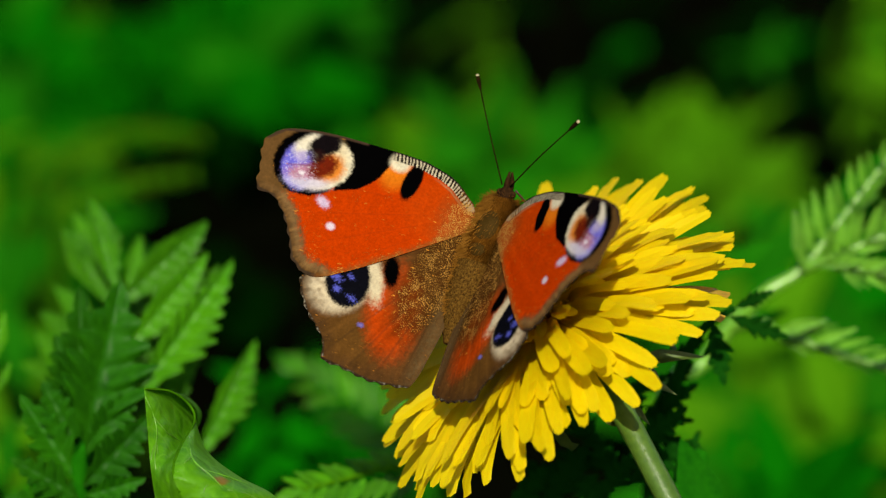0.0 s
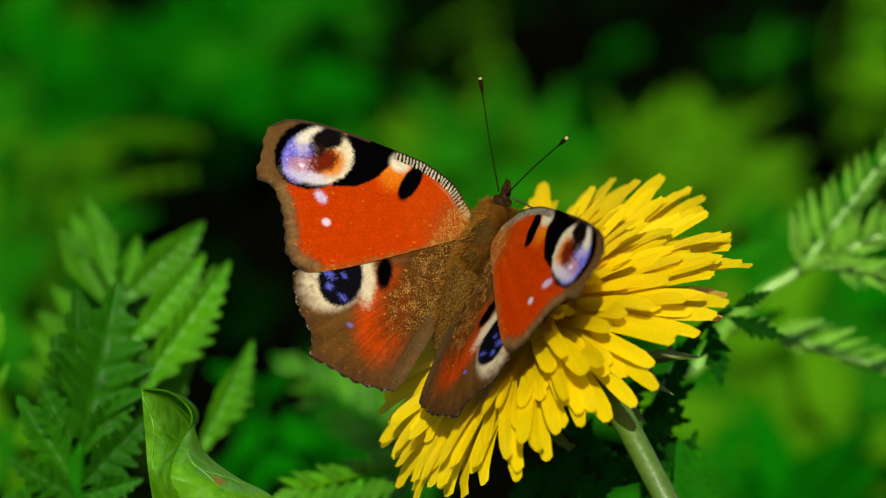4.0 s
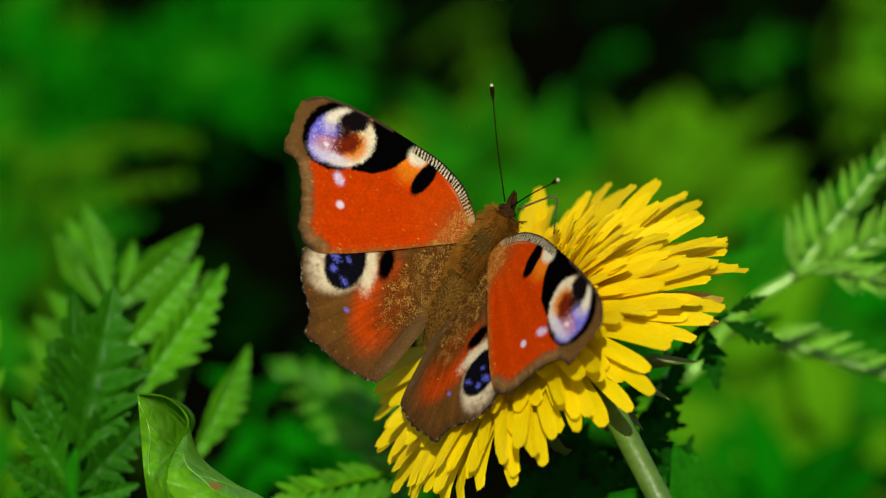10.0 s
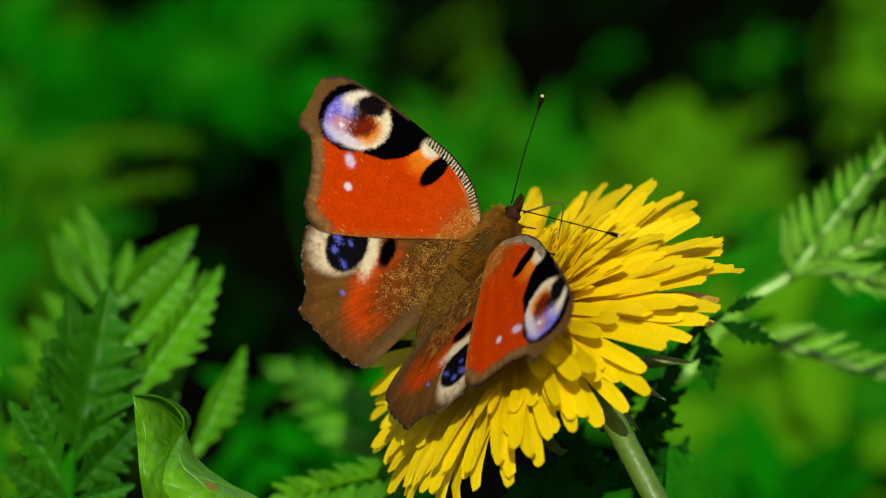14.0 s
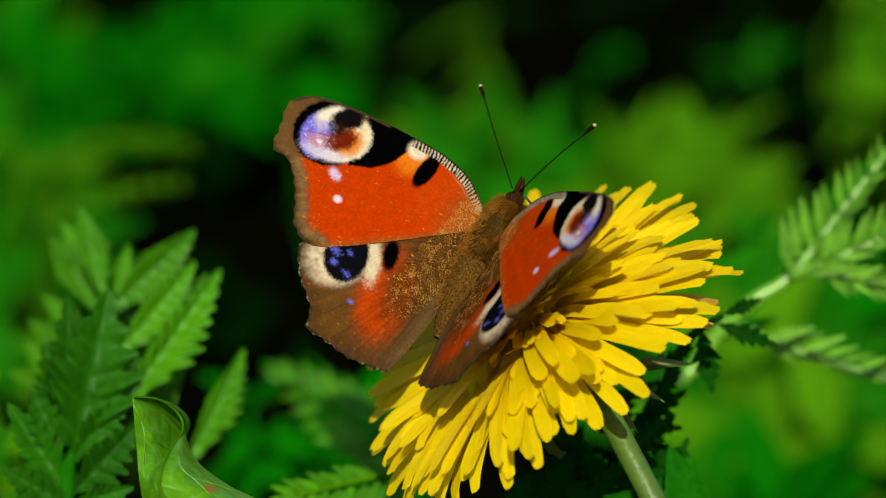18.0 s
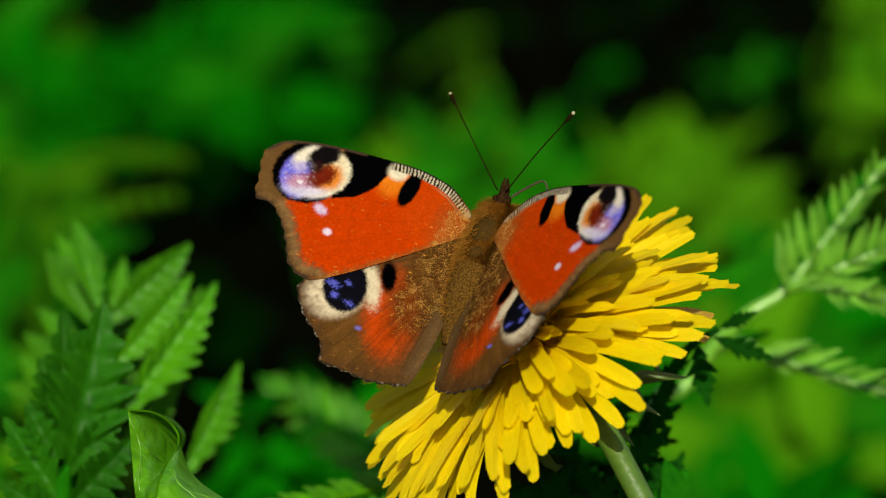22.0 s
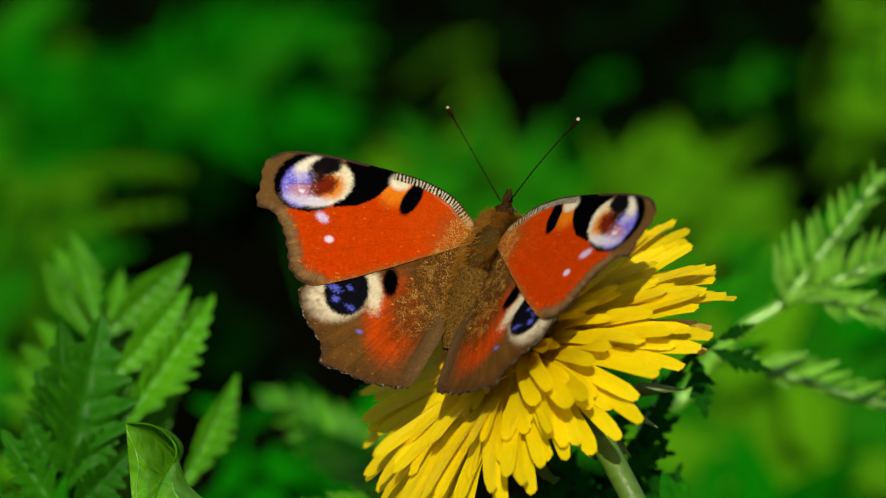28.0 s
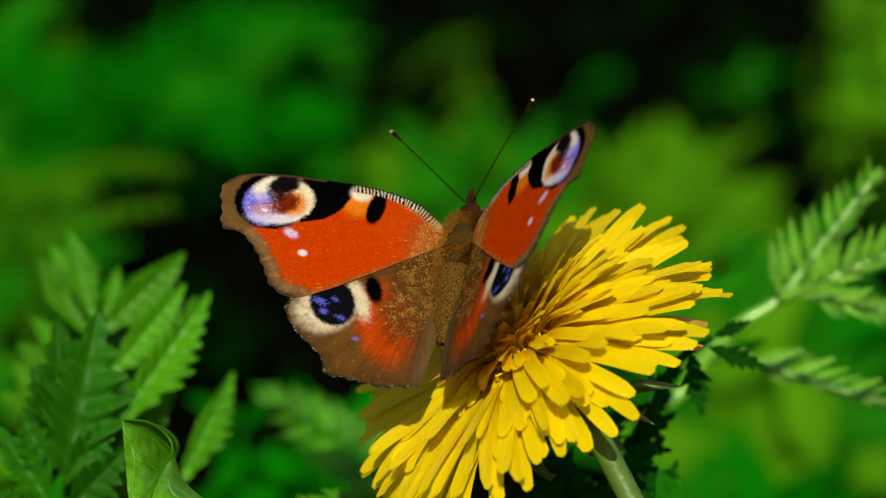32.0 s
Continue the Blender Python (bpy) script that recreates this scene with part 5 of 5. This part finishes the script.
    walk(forewing_left, [
        (0, hinge(-1, 1, 28.1, -0.2)), (0.5, hinge(-1, 1, 30.3, -0.0)), (1, hinge(-1, 1, 29.5, 0.5)), (1.5, hinge(-1, 1, 26.4, 0.2)),
        (2, hinge(-1, 1, 25.3, 0.0)), (2.5, hinge(-1, 1, 26.0, 0.7)), (3, hinge(-1, 1, 25.1, 1.0)), (3.5, hinge(-1, 1, 25.4, 1.2)),
        (5.5, hinge(-1, 1, 42.0, 0.9)), (6, hinge(-1, 1, 30.3, 1.9)), (6.5, hinge(-1, 1, 14.0, -0.0)), (7, hinge(-1, 1, 14.5, 0.2)),
        (7.5, hinge(-1, 1, 15.1, 0.8)), (8, hinge(-1, 1, 16.2, 1.4)), (8.5, hinge(-1, 1, 26.9, 2.8)), (9, hinge(-1, 1, 32.0, 3.5)),
        (9.5, hinge(-1, 1, 30.9, 3.1)), (10, hinge(-1, 1, 18.8, 2.0)), (10.5, hinge(-1, 1, 14.6, 1.1)), (11, hinge(-1, 1, 15.1, 1.6)),
        (11.5, hinge(-1, 1, 14.9, 2.0)), (12, hinge(-1, 1, 15.4, 2.3)), (12.5, hinge(-1, 1, 15.6, 2.0)), (13, hinge(-1, 1, 25.7, 4.1)),
        (13.5, hinge(-1, 1, 30.9, 4.7)), (14, hinge(-1, 1, 23.6, 2.9)), (14.5, hinge(-1, 1, 15.5, 2.1)), (16.5, hinge(-1, 1, 21.7, 2.7)),
        (17, hinge(-1, 1, 21.7, 2.9)), (17.5, hinge(-1, 1, 34.0, 2.9)), (18, hinge(-1, 1, 32.5, 2.7)), (18.5, hinge(-1, 1, 21.8, 2.4)),
        (19, hinge(-1, 1, 24.2, 1.7)), (19.5, hinge(-1, 1, 35.6, 1.7)), (20, hinge(-1, 1, 34.2, 1.5)), (20.5, hinge(-1, 1, 27.5, 0.4)),
        (21, hinge(-1, 1, 26.8, 0.6)), (21.5, hinge(-1, 1, 25.0, 1.3)), (22, hinge(-1, 1, 23.7, 2.3)), (22.5, hinge(-1, 1, 23.9, 1.2)),
        (23, hinge(-1, 1, 25.0, 0.3)), (23.5, hinge(-1, 1, 26.4, 0.2)), (24, hinge(-1, 1, 26.5, 0.4)), (24.5, hinge(-1, 1, 26.4, 0.5)),
        (25, hinge(-1, 1, 26.5, 1.2)), (25.5, hinge(-1, 1, 28.6, 1.8)), (27.5, hinge(-1, 1, 24.7, 1.6)), (28, hinge(-1, 1, 22.3, 1.7)),
        (28.5, hinge(-1, 1, 24.9, 1.3)), (29, hinge(-1, 1, 23.8, 1.2)), (29.5, hinge(-1, 1, 24.4, 2.1)), (30, hinge(-1, 1, 28.4, 2.3)),
        (30.5, hinge(-1, 1, 28.9, 1.4)), (31, hinge(-1, 1, 23.4, 0.9)), (31.5, hinge(-1, 1, 24.7, 1.3)), (32, hinge(-1, 1, 32.9, 1.4)),
    ])
    walk(forewing_right, [
        (0, hinge(1, 1, 27.9, 0.9)), (0.5, hinge(1, 1, 29.6, 1.3)), (1, hinge(1, 1, 29.1, 1.7)), (1.5, hinge(1, 1, 26.8, 2.2)),
        (2, hinge(1, 1, 27.1, 1.9)), (2.5, hinge(1, 1, 26.5, 2.0)), (3, hinge(1, 1, 26.3, 2.1)), (3.5, hinge(1, 1, 26.1, 2.7)),
        (5.5, hinge(1, 1, 37.4, 1.4)), (6, hinge(1, 1, 30.4, 3.5)), (6.5, hinge(1, 1, 16.2, 3.1)), (7, hinge(1, 1, 17.5, 3.0)),
        (7.5, hinge(1, 1, 19.3, 3.5)), (8, hinge(1, 1, 19.0, 3.9)), (8.5, hinge(1, 1, 28.3, 5.4)), (9, hinge(1, 1, 32.3, 5.4)),
        (9.5, hinge(1, 1, 31.1, 5.6)), (10, hinge(1, 1, 20.7, 4.6)), (10.5, hinge(1, 1, 17.5, 4.7)), (11, hinge(1, 1, 17.9, 5.4)),
        (11.5, hinge(1, 1, 17.8, 5.2)), (12, hinge(1, 1, 17.7, 5.4)), (12.5, hinge(1, 1, 17.5, 5.1)), (13, hinge(1, 1, 26.3, 5.8)),
        (13.5, hinge(1, 1, 30.2, 6.0)), (14, hinge(1, 1, 24.1, 4.3)), (14.5, hinge(1, 1, 16.9, 3.6)), (16.5, hinge(1, 1, 21.5, 3.6)),
        (17, hinge(1, 1, 21.4, 3.7)), (17.5, hinge(1, 1, 31.3, 3.7)), (18, hinge(1, 1, 29.8, 3.0)), (18.5, hinge(1, 1, 21.0, 3.1)),
        (19, hinge(1, 1, 23.1, 2.3)), (19.5, hinge(1, 1, 33.2, 2.4)), (20, hinge(1, 1, 31.7, 2.4)), (20.5, hinge(1, 1, 27.3, 1.1)),
        (21, hinge(1, 1, 25.7, 1.3)), (21.5, hinge(1, 1, 23.6, 0.8)), (22, hinge(1, 1, 22.6, 1.1)), (22.5, hinge(1, 1, 22.9, 0.5)),
        (23, hinge(1, 1, 25.4, -0.1)), (23.5, hinge(1, 1, 25.7, -0.0)), (24, hinge(1, 1, 25.7, 0.1)), (24.5, hinge(1, 1, 25.8, -0.4)),
        (25, hinge(1, 1, 25.8, -0.6)), (25.5, hinge(1, 1, 27.3, -0.5)), (27.5, hinge(1, 1, 23.7, 0.2)), (28, hinge(1, 1, 21.4, -0.2)),
        (28.5, hinge(1, 1, 24.3, -0.6)), (29, hinge(1, 1, 23.7, -0.3)), (29.5, hinge(1, 1, 23.4, -0.3)), (30, hinge(1, 1, 28.3, -1.0)),
        (30.5, hinge(1, 1, 29.7, -1.5)), (31, hinge(1, 1, 24.5, -1.4)), (31.5, hinge(1, 1, 25.7, -0.4)), (32, hinge(1, 1, 32.1, -0.2)),
    ])
    walk(hindwing_left, [
        (0, hinge(-1, 0, 28.1, 0.4)), (0.5, hinge(-1, 0, 30.3, 0.8)), (1, hinge(-1, 0, 29.5, 1.0)), (1.5, hinge(-1, 0, 26.4, 0.7)),
        (2, hinge(-1, 0, 25.3, 1.1)), (2.5, hinge(-1, 0, 26.0, 1.2)), (3, hinge(-1, 0, 25.1, 1.3)), (3.5, hinge(-1, 0, 25.4, 1.4)),
        (5.5, hinge(-1, 0, 42.0, 2.2)), (6, hinge(-1, 0, 30.3, 2.7)), (6.5, hinge(-1, 0, 14.0, 0.4)), (7, hinge(-1, 0, 14.5, 1.1)),
        (7.5, hinge(-1, 0, 15.1, 1.3)), (8, hinge(-1, 0, 16.2, 1.4)), (8.5, hinge(-1, 0, 26.9, 2.8)), (9, hinge(-1, 0, 32.0, 4.2)),
        (9.5, hinge(-1, 0, 30.9, 4.2)), (10, hinge(-1, 0, 18.8, 2.6)), (10.5, hinge(-1, 0, 14.6, 1.9)), (11, hinge(-1, 0, 15.1, 2.4)),
        (11.5, hinge(-1, 0, 14.9, 2.9)), (12, hinge(-1, 0, 15.4, 2.9)), (12.5, hinge(-1, 0, 15.6, 2.4)), (13, hinge(-1, 0, 25.7, 4.8)),
        (13.5, hinge(-1, 0, 30.9, 5.4)), (14, hinge(-1, 0, 23.6, 3.3)), (14.5, hinge(-1, 0, 15.5, 2.1)), (16.5, hinge(-1, 0, 21.7, 3.0)),
        (17, hinge(-1, 0, 21.7, 3.1)), (17.5, hinge(-1, 0, 34.0, 3.4)), (18, hinge(-1, 0, 32.5, 3.2)), (18.5, hinge(-1, 0, 21.8, 2.8)),
        (19, hinge(-1, 0, 24.2, 2.0)), (19.5, hinge(-1, 0, 35.6, 2.0)), (20, hinge(-1, 0, 34.2, 1.2)), (20.5, hinge(-1, 0, 27.5, -0.4)),
        (21, hinge(-1, 0, 26.8, -0.1)), (21.5, hinge(-1, 0, 25.0, 0.3)), (22, hinge(-1, 0, 23.7, 1.1)), (22.5, hinge(-1, 0, 23.9, 0.2)),
        (23, hinge(-1, 0, 25.0, -0.7)), (23.5, hinge(-1, 0, 26.4, -1.0)), (24, hinge(-1, 0, 26.5, -0.6)), (24.5, hinge(-1, 0, 26.4, -0.8)),
        (25, hinge(-1, 0, 26.5, -0.3)), (25.5, hinge(-1, 0, 28.6, 0.3)), (27.5, hinge(-1, 0, 24.7, 1.0)), (28, hinge(-1, 0, 22.3, 1.1)),
        (28.5, hinge(-1, 0, 24.9, 0.7)), (29, hinge(-1, 0, 23.8, 0.6)), (29.5, hinge(-1, 0, 24.4, 1.4)), (30, hinge(-1, 0, 28.4, 1.7)),
        (30.5, hinge(-1, 0, 28.9, 1.1)), (31, hinge(-1, 0, 23.4, 0.1)), (31.5, hinge(-1, 0, 24.7, -0.3)), (32, hinge(-1, 0, 32.9, -1.0)),
    ])
    walk(hindwing_right, [
        (0, hinge(1, 0, 27.9, 1.1)), (0.5, hinge(1, 0, 29.6, 1.5)), (1, hinge(1, 0, 29.1, 2.1)), (1.5, hinge(1, 0, 26.8, 2.2)),
        (2, hinge(1, 0, 27.1, 2.9)), (2.5, hinge(1, 0, 26.5, 2.9)), (3, hinge(1, 0, 26.3, 3.3)), (3.5, hinge(1, 0, 26.1, 2.4)),
        (5.5, hinge(1, 0, 37.4, 2.0)), (6, hinge(1, 0, 30.4, 3.2)), (6.5, hinge(1, 0, 16.2, 1.9)), (7, hinge(1, 0, 17.5, 1.7)),
        (7.5, hinge(1, 0, 19.3, 2.0)), (8, hinge(1, 0, 19.0, 2.0)), (8.5, hinge(1, 0, 28.3, 3.7)), (9, hinge(1, 0, 32.3, 4.7)),
        (9.5, hinge(1, 0, 31.1, 5.0)), (10, hinge(1, 0, 20.7, 2.8)), (10.5, hinge(1, 0, 17.5, 2.8)), (11, hinge(1, 0, 17.9, 2.9)),
        (11.5, hinge(1, 0, 17.8, 2.6)), (12, hinge(1, 0, 17.7, 2.3)), (12.5, hinge(1, 0, 17.5, 2.3)), (13, hinge(1, 0, 26.3, 4.8)),
        (13.5, hinge(1, 0, 30.2, 5.7)), (14, hinge(1, 0, 24.1, 3.1)), (14.5, hinge(1, 0, 16.9, 2.0)), (16.5, hinge(1, 0, 21.5, 3.5)),
        (17, hinge(1, 0, 21.4, 3.7)), (17.5, hinge(1, 0, 31.3, 4.8)), (18, hinge(1, 0, 29.8, 4.7)), (18.5, hinge(1, 0, 21.0, 3.2)),
        (19, hinge(1, 0, 23.1, 2.7)), (19.5, hinge(1, 0, 33.2, 3.7)), (20, hinge(1, 0, 31.7, 3.7)), (20.5, hinge(1, 0, 27.3, 3.1)),
        (21, hinge(1, 0, 25.7, 3.0)), (21.5, hinge(1, 0, 23.6, 2.2)), (22, hinge(1, 0, 22.6, 2.1)), (22.5, hinge(1, 0, 22.9, 2.0)),
        (23, hinge(1, 0, 25.4, 2.0)), (23.5, hinge(1, 0, 25.7, 2.3)), (24, hinge(1, 0, 25.7, 2.3)), (24.5, hinge(1, 0, 25.8, 2.3)),
        (25, hinge(1, 0, 25.8, 1.6)), (25.5, hinge(1, 0, 27.3, 1.9)), (27.5, hinge(1, 0, 23.7, 2.6)), (28, hinge(1, 0, 21.4, 2.3)),
        (28.5, hinge(1, 0, 24.3, 2.2)), (29, hinge(1, 0, 23.7, 2.5)), (29.5, hinge(1, 0, 23.4, 2.4)), (30, hinge(1, 0, 28.3, 2.3)),
        (30.5, hinge(1, 0, 29.7, 1.5)), (31, hinge(1, 0, 24.5, 1.2)), (31.5, hinge(1, 0, 25.7, 1.6)), (32, hinge(1, 0, 32.1, 1.9)),
    ])
    walk(antenna_left, [
        (0, feeler(-1, -0.51, 0.82, 0.26)), (0.5, feeler(-1, -0.49, 0.83, 0.26)), (1, feeler(-1, -0.51, 0.81, 0.28)),
        (1.5, feeler(-1, -0.51, 0.83, 0.24)), (2, feeler(-1, -0.55, 0.81, 0.23)), (2.5, feeler(-1, -0.54, 0.81, 0.23)),
        (3, feeler(-1, -0.55, 0.81, 0.23)), (3.5, feeler(-1, -0.53, 0.82, 0.23)), (5.5, feeler(-1, -0.51, 0.81, 0.29)),
        (6, feeler(-1, -0.52, 0.80, 0.29)), (6.5, feeler(-1, -0.50, 0.82, 0.26)), (7, feeler(-1, -0.51, 0.82, 0.27)),
        (7.5, feeler(-1, -0.51, 0.81, 0.28)), (8, feeler(-1, -0.51, 0.80, 0.32)), (8.5, feeler(-1, -0.50, 0.79, 0.36)),
        (9, feeler(-1, -0.48, 0.78, 0.39)), (9.5, feeler(-1, -0.47, 0.79, 0.39)), (10, feeler(-1, -0.48, 0.78, 0.40)),
        (10.5, feeler(-1, -0.44, 0.80, 0.41)), (11, feeler(-1, -0.45, 0.80, 0.41)), (11.5, feeler(-1, -0.46, 0.78, 0.42)),
        (12, feeler(-1, -0.47, 0.77, 0.42)), (12.5, feeler(-1, -0.48, 0.76, 0.43)), (13, feeler(-1, -0.43, 0.80, 0.41)),
        (13.5, feeler(-1, -0.41, 0.82, 0.39)), (14, feeler(-1, -0.14, 0.91, 0.39)), (16.5, feeler(-1, -0.68, 0.66, 0.30)),
        (17, feeler(-1, -0.69, 0.66, 0.30)), (17.5, feeler(-1, -0.68, 0.67, 0.30)), (18, feeler(-1, -0.66, 0.69, 0.30)),
        (18.5, feeler(-1, -0.64, 0.70, 0.31)), (19, feeler(-1, -0.63, 0.73, 0.27)), (19.5, feeler(-1, -0.63, 0.73, 0.27)),
        (20, feeler(-1, -0.64, 0.72, 0.28)), (20.5, feeler(-1, -0.64, 0.72, 0.26)), (21, feeler(-1, -0.62, 0.73, 0.29)),
        (21.5, feeler(-1, -0.63, 0.71, 0.31)), (22, feeler(-1, -0.62, 0.70, 0.34)), (22.5, feeler(-1, -0.64, 0.68, 0.36)),
        (23, feeler(-1, -0.65, 0.65, 0.38)), (23.5, feeler(-1, -0.65, 0.69, 0.33)), (24, feeler(-1, -0.64, 0.69, 0.34)),
        (24.5, feeler(-1, -0.64, 0.69, 0.34)), (25, feeler(-1, -0.64, 0.69, 0.35)), (25.5, feeler(-1, -0.66, 0.63, 0.42)),
        (27.5, feeler(-1, -0.65, 0.66, 0.38)), (28, feeler(-1, -0.66, 0.66, 0.36)), (28.5, feeler(-1, -0.66, 0.66, 0.36)),
        (29, feeler(-1, -0.67, 0.66, 0.33)), (29.5, feeler(-1, -0.72, 0.60, 0.35)), (30, feeler(-1, -0.73, 0.55, 0.41)),
        (30.5, feeler(-1, -0.72, 0.63, 0.30)), (31, feeler(-1, -0.68, 0.66, 0.33)), (31.5, feeler(-1, -0.68, 0.66, 0.31)),
        (32, feeler(-1, -0.69, 0.64, 0.34)),
    ])
    walk(antenna_right, [
        (0, feeler(1, 0.70, 0.58, 0.43)), (0.5, feeler(1, 0.70, 0.55, 0.46)), (1, feeler(1, 0.70, 0.55, 0.45)), (1.5, feeler(1, 0.72, 0.56, 0.41)),
        (2, feeler(1, 0.71, 0.58, 0.41)), (2.5, feeler(1, 0.71, 0.58, 0.39)), (3, feeler(1, 0.71, 0.59, 0.39)), (3.5, feeler(1, 0.69, 0.58, 0.43)),
        (5.5, feeler(1, 0.65, 0.54, 0.54)), (6, feeler(1, 0.69, 0.53, 0.50)), (6.5, feeler(1, 0.70, 0.52, 0.48)), (7, feeler(1, 0.67, 0.57, 0.47)),
        (7.5, feeler(1, 0.66, 0.58, 0.48)), (8, feeler(1, 0.65, 0.58, 0.49)), (8.5, feeler(1, 0.65, 0.57, 0.50)), (9, feeler(1, 0.66, 0.57, 0.50)),
        (9.5, feeler(1, 0.67, 0.58, 0.47)), (10, feeler(1, 0.67, 0.50, 0.55)), (10.5, feeler(1, 0.68, 0.53, 0.50)),
        (11, feeler(1, 0.68, 0.57, 0.47)), (11.5, feeler(1, 0.66, 0.57, 0.50)), (12, feeler(1, 0.65, 0.56, 0.50)),
        (12.5, feeler(1, 0.65, 0.57, 0.50)), (13, feeler(1, 0.72, 0.51, 0.48)), (13.5, feeler(1, 0.74, 0.50, 0.44)),
        (14, feeler(1, 0.88, 0.42, -0.23)), (16.5, feeler(1, 0.67, 0.62, 0.41)), (17, feeler(1, 0.65, 0.63, 0.43)),
        (17.5, feeler(1, 0.66, 0.63, 0.42)), (18, feeler(1, 0.66, 0.64, 0.39)), (18.5, feeler(1, 0.68, 0.62, 0.39)),
        (19, feeler(1, 0.71, 0.61, 0.36)), (19.5, feeler(1, 0.72, 0.62, 0.32)), (20, feeler(1, 0.71, 0.62, 0.32)),
        (20.5, feeler(1, 0.71, 0.62, 0.32)), (21, feeler(1, 0.71, 0.63, 0.32)), (21.5, feeler(1, 0.69, 0.62, 0.37)),
        (22, feeler(1, 0.67, 0.60, 0.44)), (22.5, feeler(1, 0.68, 0.57, 0.46)), (23, feeler(1, 0.66, 0.58, 0.47)),
        (23.5, feeler(1, 0.67, 0.61, 0.42)), (24, feeler(1, 0.67, 0.61, 0.41)), (24.5, feeler(1, 0.67, 0.61, 0.42)),
        (25, feeler(1, 0.65, 0.61, 0.45)), (25.5, feeler(1, 0.63, 0.57, 0.53)), (27.5, feeler(1, 0.64, 0.59, 0.49)),
        (28, feeler(1, 0.64, 0.61, 0.46)), (28.5, feeler(1, 0.64, 0.61, 0.48)), (29, feeler(1, 0.63, 0.63, 0.46)),
        (29.5, feeler(1, 0.60, 0.65, 0.47)), (30, feeler(1, 0.58, 0.67, 0.47)), (30.5, feeler(1, 0.62, 0.67, 0.40)),
        (31, feeler(1, 0.64, 0.69, 0.33)), (31.5, feeler(1, 0.64, 0.70, 0.33)), (32, feeler(1, 0.58, 0.76, 0.31)),
    ])
    # the tongue is out while it feeds
    walk(proboscis, [(0, uncoil(80)), (3.5, uncoil(70)), (5.5, uncoil(10)), (9, uncoil(5)), (13, uncoil(0)), (14.5, uncoil(0)), (16.5, uncoil(70)), (21, uncoil(75)),
                     (21.8, uncoil(0)), (22.3, uncoil(0)), (23, uncoil(70)), (32, uncoil(80))])


motions()
